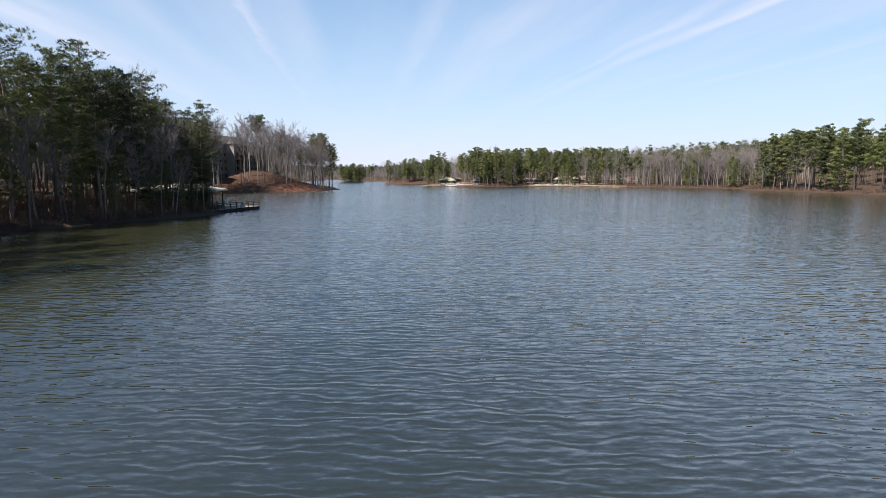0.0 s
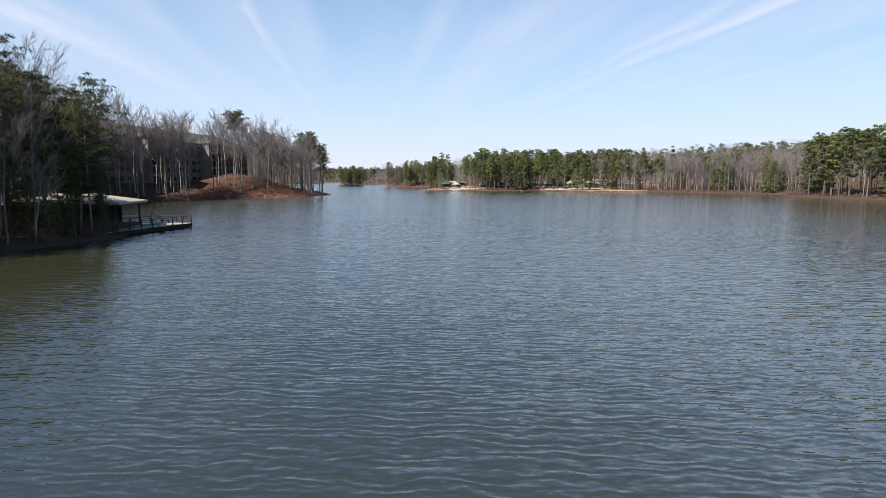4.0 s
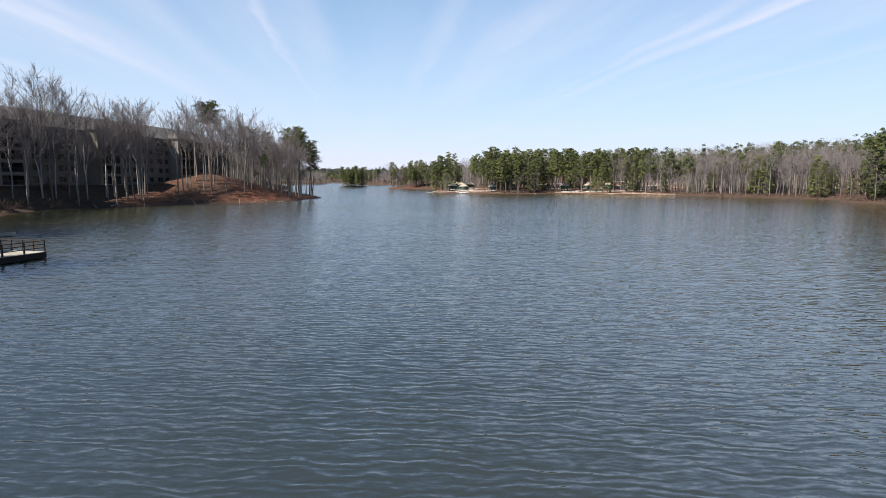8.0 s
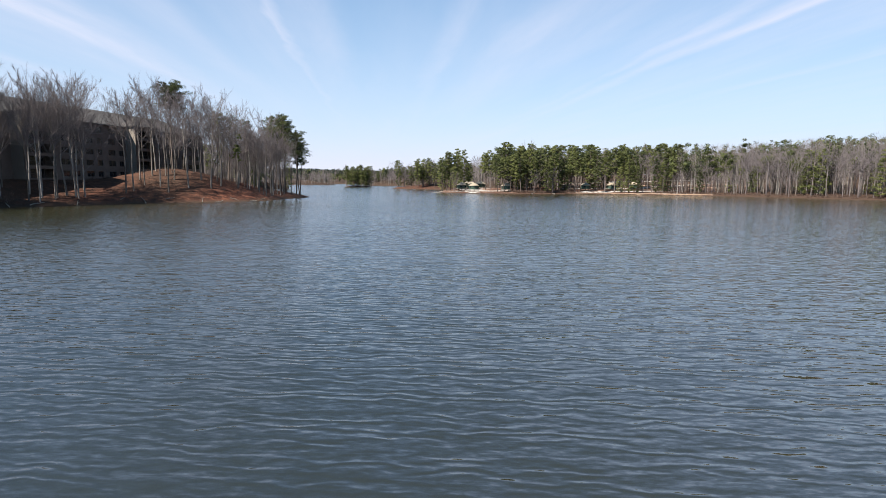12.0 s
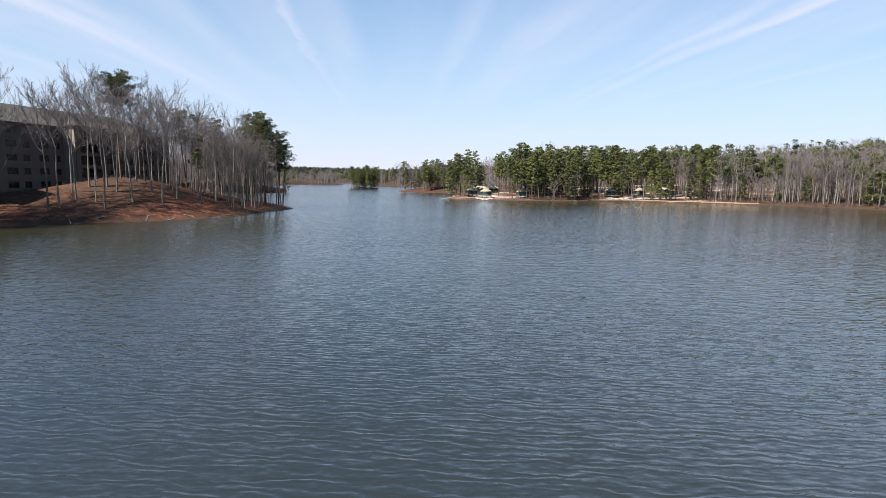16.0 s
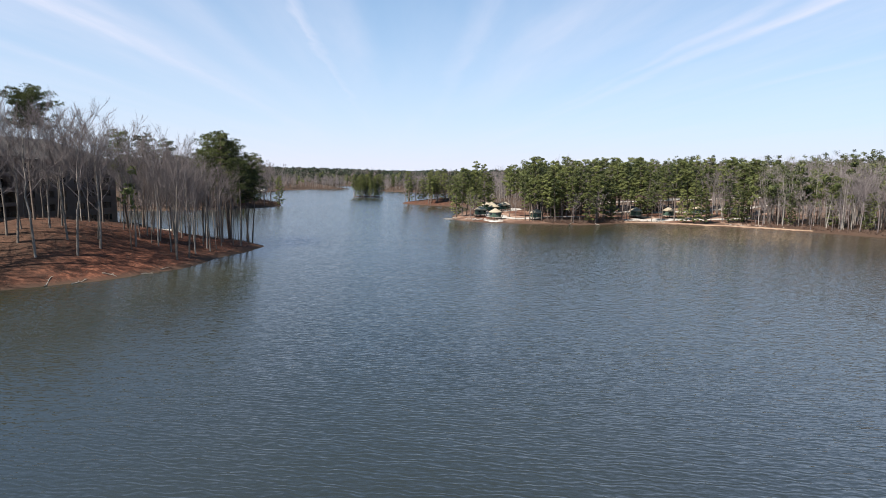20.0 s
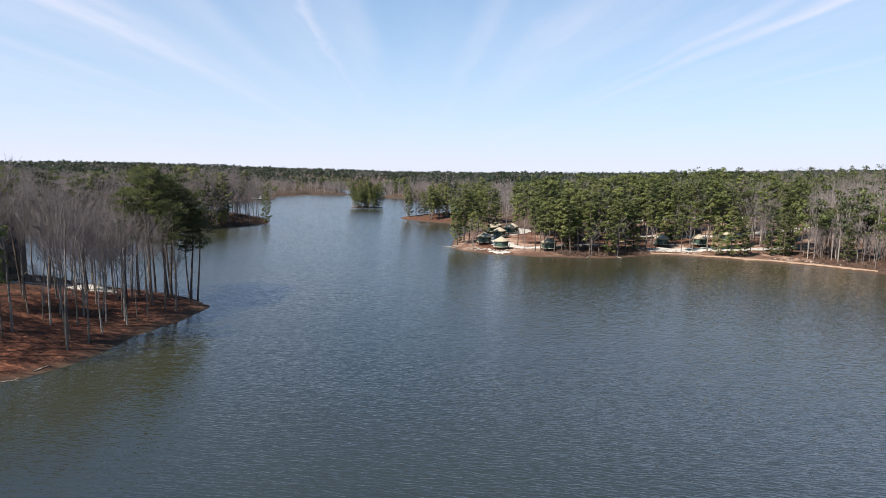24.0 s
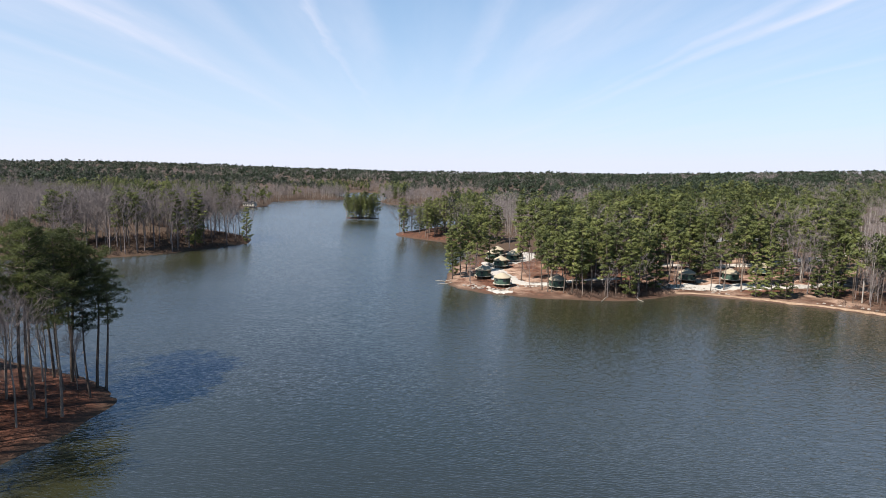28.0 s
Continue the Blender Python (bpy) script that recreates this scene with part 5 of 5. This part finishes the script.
    for k in range(4):
        part("step", boxes((-0.7, 0.7, 3.6 + k * 0.28, 3.9 + k * 0.28, lift - 0.3 - k * 0.25, lift - 0.25 - k * 0.25)), M_DECK, root)
    return root


first = build_yurt()
for i, (x, y) in enumerate(CAMP_SPOTS):
    z = float(ground_height(np.array([x]), np.array([y]))[0])
    m = pose(x, y, z, 0, 0, (20, -15, 40, 10, -30, 65, 120, 80, 200, 150, 30)[i])
    if i == 0:
        first.matrix_basis = m @ Matrix.Diagonal((0.86, 0.86, 0.95, 1))
    else:
        copy_thing(first, m)


def drape(name, spine, widths, label, category, mat=None):
    """A pale track laid over the ground along a line, as real strips."""
    pts = np.array(spine, float)
    t = np.linspace(0, len(pts) - 1, len(pts) * 12)
    px, py = np.interp(t, range(len(pts)), pts[:, 0]), np.interp(t, range(len(pts)), pts[:, 1])
    for _ in range(6):
        px[1:-1] = (px[:-2] + px[1:-1] * 2 + px[2:]) / 4
        py[1:-1] = (py[:-2] + py[1:-1] * 2 + py[2:]) / 4
    tx, ty = np.gradient(px), np.gradient(py)
    ln = np.hypot(tx, ty)
    nx, ny = -ty / ln, tx / ln
    w = np.interp(t, range(len(pts)), widths) * (1 + 0.12 * np.sin(t * 7) + 0.08 * np.sin(t * 17))
    cols = 7
    rows = []
    for c in np.linspace(-0.5, 0.5, cols):
        x, y = px + nx * w * c, py + ny * w * c
        rows.append(np.stack([x, y, ground_height(x, y) + 0.09 - 0.16 * (abs(c) == 0.5)], 1))
    v = np.concatenate(rows)
    n = len(px)
    tris = []
    for c in range(cols - 1):
        i = np.arange(n - 1) + c * n
        tris += [np.stack([i, i + n, i + n + 1], 1), np.stack([i, i + n + 1, i + 1], 1)]
    ob = fast_object(name, v, np.concatenate(tris), mat or M_GRAVEL)
    return tagged(ob, label, category, kind="structure")


drape("road", [(2, 440), (3, 419), (7, 404), (13, 398), (22, 397.5), (33, 405), (46, 412)], [8, 9, 9, 5, 4, 3, 3], "pale gravel track winding between the yurts", "gravel road")
drape("road_2", [(56, 402), (66, 402.5), (76, 403), (86, 404), (96, 405), (106, 407), (118, 412)], [6, 9, 9, 9, 6, 5, 4], "pale gravel track behind the shore", "gravel road")
drape("road_3", [(60, 440), (84, 441), (109, 445), (133, 456), (160, 470)], [6, 6, 6, 6, 6], "pale gravel camp road among pines", "gravel road")
drape("road_4", [(62, 492), (84, 497), (106, 498), (140, 504), (170, 512)], [8, 9, 9, 8, 8], "pale gravel lot among pines", "gravel lot")
drape("road_5", [(9, 436), (14, 444), (18, 455), (18, 470)], [6, 7, 7, 6], "pale gravel yard between yurts", "gravel yard")
drape("beach", [(2, 387.2), (4.5, 386.2), (7, 386), (9.5, 385.8)], [1.2, 3.2, 3.4, 1.4], "pale sandy beach under the yurts", "beach")
drape("beach_2", [(57, 392.5), (64, 394.2), (74, 391), (88, 385.2), (99, 379), (107, 373.4), (117, 362.8)], [0.8, 1.4, 1.2, 1.2, 1.2, 1.3, 0.8], "sandy clay strip along the bank", "beach", M_SAND)


def build_log(x, y, length, turn, radius, label):
    r = np.random.RandomState(int(abs(x * 10) + abs(y)))
    z = max(float(ground_height(np.array([x]), np.array([y]))[0]), 0.02)
    t = np.linspace(-0.5, 0.5, 6)
    dx, dy = math.cos(radians(turn)), math.sin(radians(turn))
    gx, gy = x + t * length * dx, y + t * length * dy
    gz = np.maximum(ground_height(gx, gy), 0.0) + radius * 0.8
    pts = np.stack([gx - x, gy - y, gz - z + r.normal(size=6) * 0.03], 1)
    pieces = [tube(pts, np.linspace(radius, radius * 0.45, 6), 7)]
    for k in (2, 3, 4):
        a = r.uniform(0, 6.28)
        pieces.append(tube([pts[k], pts[k] + np.array([math.cos(a), math.sin(a), 0.5]) * 0.5], [radius * 0.4, 0.02], 4))
    v, f = join(pieces)
    ob = fast_object("driftwood_log", v, f, M_DRIFT)
    ob.data.shade_smooth()
    ob.matrix_basis = pose(x, y, z)
    tagged(ob, label, "log", group="driftwood on the shore")


for x, y, ln, turn, rad in [(-62.5, 240.5, 2.6, 70, 0.1), (-60.5, 245, 2.2, 20, 0.09), (-66, 238.2, 3.0, 110, 0.1), (-72, 233.2, 2.4, 60, 0.09), (-76.5, 229.5, 3.2, 140, 0.1), (-80, 226.4, 2.2, 95, 0.08),
                            (-84.5, 217, 3.0, 120, 0.12), (-88, 209.5, 3.4, 80, 0.12), (-90.5, 204.5, 2.5, 150, 0.1), (-57, 250, 1.9, 30, 0.08), (-56, 254, 2.0, 75, 0.08)]:
    build_log(x, y, ln, turn, rad, "pale bleached driftwood log lying on the bank")
for x, y, ln, turn, rad in [(-13.5, 402.5, 6, 160, 0.14), (-12.5, 398, 5, 190, 0.12), (36, 381.2, 5, 60, 0.14), (46, 382.6, 4.5, 110, 0.12)]:
    build_log(x, y, ln, turn, rad, "fallen grey trunk reaching from the bank into water")


def build_house(x, y, turn, w, d, h, label, wall=None):
    """A plain gabled house, far off."""
    z = float(ground_height(np.array([x]), np.array([y]))[0])
    root = tagged(new("house"), label, "house")
    root.matrix_basis = pose(x, y, z - 0.2, 0, 0, turn)
    holes = [(i * 2.6 + 1.0, i * 2.6 + 2.2, 1.0, 2.4) for i in range(int(w / 2.6))]
    part("wall", wall_with_holes(w, h, holes, 0.2), wall or M_PALE, root)
    part("wall", boxes((0, 0.2, 0.22, d, 0, h)), wall or M_PALE, root)
    part("wall", boxes((w - 0.2, w, 0.22, d, 0, h)), wall or M_PALE, root)
    part("wall", boxes((0.2, w - 0.2, d - 0.2, d, 0, h)), wall or M_PALE, root)
    for a, b, c, e in holes:
        f = part("window", boxes((a, b, 0.1, 0.14, c, e)), M_GLASS, root)
        part("sill", boxes((a - 0.05, b + 0.05, -0.06, 0.09, c - 0.07, c - 0.002)), M_FRAME, f)
    part("roof", hip_roof(0, w, 0, d, h + 0.01, 2.8, 0.5), M_SHINGLE, root)
    part("chimney", boxes((w * 0.6, w * 0.6 + 0.8, d * 0.6, d * 0.6 + 0.6, h + 1.0, h + 3.6)), M_STUCCO, root)


build_house(-262, 783, 0, 12, 8, 3.2, "small white house by the far upper shore")


def build_mound():
    """A low heap of pale stone beside a concrete walk on the point."""
    x0, y0 = -77.5, 292.0
    r = np.random.RandomState(5)
    rings, seg = 7, 26
    v, t = [], []
    z0 = float(ground_height(np.array([x0]), np.array([y0]))[0])
    for i in range(rings):
        q = i / (rings - 1)
        for j in range(seg):
            a = 2 * math.pi * j / seg
            w = 1 + 0.12 * math.sin(3 * a + 1) + 0.05 * r.normal()
            x, y = 5.4 * q * w * math.cos(a), 3.2 * q * w * math.sin(a)
            g = float(ground_height(np.array([x0 + x]), np.array([y0 + y]))[0]) - z0
            v.append((x, y, g + 1.15 * (1 - q ** 1.7) - 0.12 * q + 0.05 * r.normal() * (q < 0.95)))
    for i in range(rings - 1):
        for j in range(seg):
            a, b = i * seg + j, i * seg + (j + 1) % seg
            t += [(a, b, b + seg), (a, b + seg, a + seg)]
    ob = fast_object("stone_mound", v, t, M_GRAVEL)
    ob.data.shade_smooth()
    ob.matrix_basis = pose(x0, y0, z0)
    tagged(ob, "low mound of pale grey stone on the point", "mound")


build_mound()
drape("pavement", [(-88, 284.5), (-84.5, 286), (-82, 289), (-81.5, 294)], [1.8, 1.8, 1.8, 1.8], "pale concrete walk near the point", "path")


def build_chair(x, y, turn):
    z = float(ground_height(np.array([x]), np.array([y]))[0])
    root = tagged(new("garden_chair"), "white slatted garden chair on the lawn edge", "chair")
    root.matrix_basis = pose(x, y, z, 0, 0, turn)
    part("seat", soft_box(-0.32, 0.32, -0.3, 0.3, 0.40, 0.45), M_WHITE, root)
    for i in range(4):
        part("back_slat", soft_box(-0.3 + i * 0.16, -0.18 + i * 0.16, 0.27, 0.31, 0.46, 1.05, 0.01), M_WHITE, root)
    for a in (-0.3, 0.26):
        part("armrest", soft_box(a, a + 0.06, -0.3, 0.26, 0.62, 0.66, 0.01), M_WHITE, root)
        for b in (-0.29, 0.22):
            part("leg", soft_box(a, a + 0.05, b, b + 0.05, 0.0, 0.397, 0.008), M_WHITE, root)


M_WHITE = plain("white_paint", (0.8, 0.8, 0.78), 0.5, 0.05)
build_chair(-83.2, 288.2, 200)
build_chair(-84.6, 287.4, 190)


# ---------------------------------------------------------------- boulders along the camp bank
def boulder_mesh(seed):
    r = random.Random(seed)
    bm = bmesh.new()
    bmesh.ops.create_icosphere(bm, subdivisions=2, radius=0.5)
    for v in bm.verts:
        k = 1 + 0.22 * math.sin(v.co.x * 5 + seed) * math.cos(v.co.y * 4.2 + seed * 2) + r.uniform(-0.09, 0.09)
        v.co = Vector((v.co.x * k * 1.25, v.co.y * k, max(v.co.z * k * 0.72, -0.2)))
    me = bpy.data.meshes.new("boulder")
    bm.to_mesh(me)
    bm.free()
    me.materials.append(M_ROCK)
    return me


M_ROCK = grainy("pale_grey_rock", [(0.25, (0.13, 0.105, 0.088)), (0.5, (0.25, 0.21, 0.18)), (0.75, (0.38, 0.34, 0.30))], 1.8, 0.9, bump=0.5, per="object")
ROCKS = [boulder_mesh(k) for k in range(5)]
rock_r = random.Random(31)


def rock_line(pts, count, spread_w, lo, hi):
    for i in range(count):
        q = (i + rock_r.uniform(0, 0.9)) / count * (len(pts) - 1)
        k = min(int(q), len(pts) - 2)
        f = q - k
        x = pts[k][0] + (pts[k + 1][0] - pts[k][0]) * f + rock_r.uniform(-spread_w, spread_w)
        y = pts[k][1] + (pts[k + 1][1] - pts[k][1]) * f + rock_r.uniform(-spread_w, spread_w)
        s = rock_r.uniform(lo, hi)
        z = max(float(ground_height(np.array([x]), np.array([y]))[0]), -0.05)
        ob = new("boulder", rock_r.choice(ROCKS))
        ob.matrix_basis = pose(x, y, z + 0.06 * s, 0, 0, rock_r.uniform(0, 360)) @ Matrix.Diagonal((s, s, s * rock_r.uniform(0.7, 1.1), 1))
        tagged(ob, "pale weathered boulder set into the camp bank", "boulder", group="bank boulders")


rock_line([(-4.5, 393.6), (-1.9, 391.5), (2.8, 388.2), (5.5, 386.5), (9.4, 388.6)], 34, 1.7, 0.3, 1.25)
rock_line([(11, 393.2), (14.3, 394.1), (17, 394), (20.5, 394.8)], 16, 0.7, 0.3, 0.9)
rock_line([(60, 399), (65.2, 401), (70, 400), (74, 393.5)], 30, 2.2, 0.3, 1.3)
rock_line([(95, 384), (104, 379), (112, 371)], 12, 0.8, 0.4, 0.9)
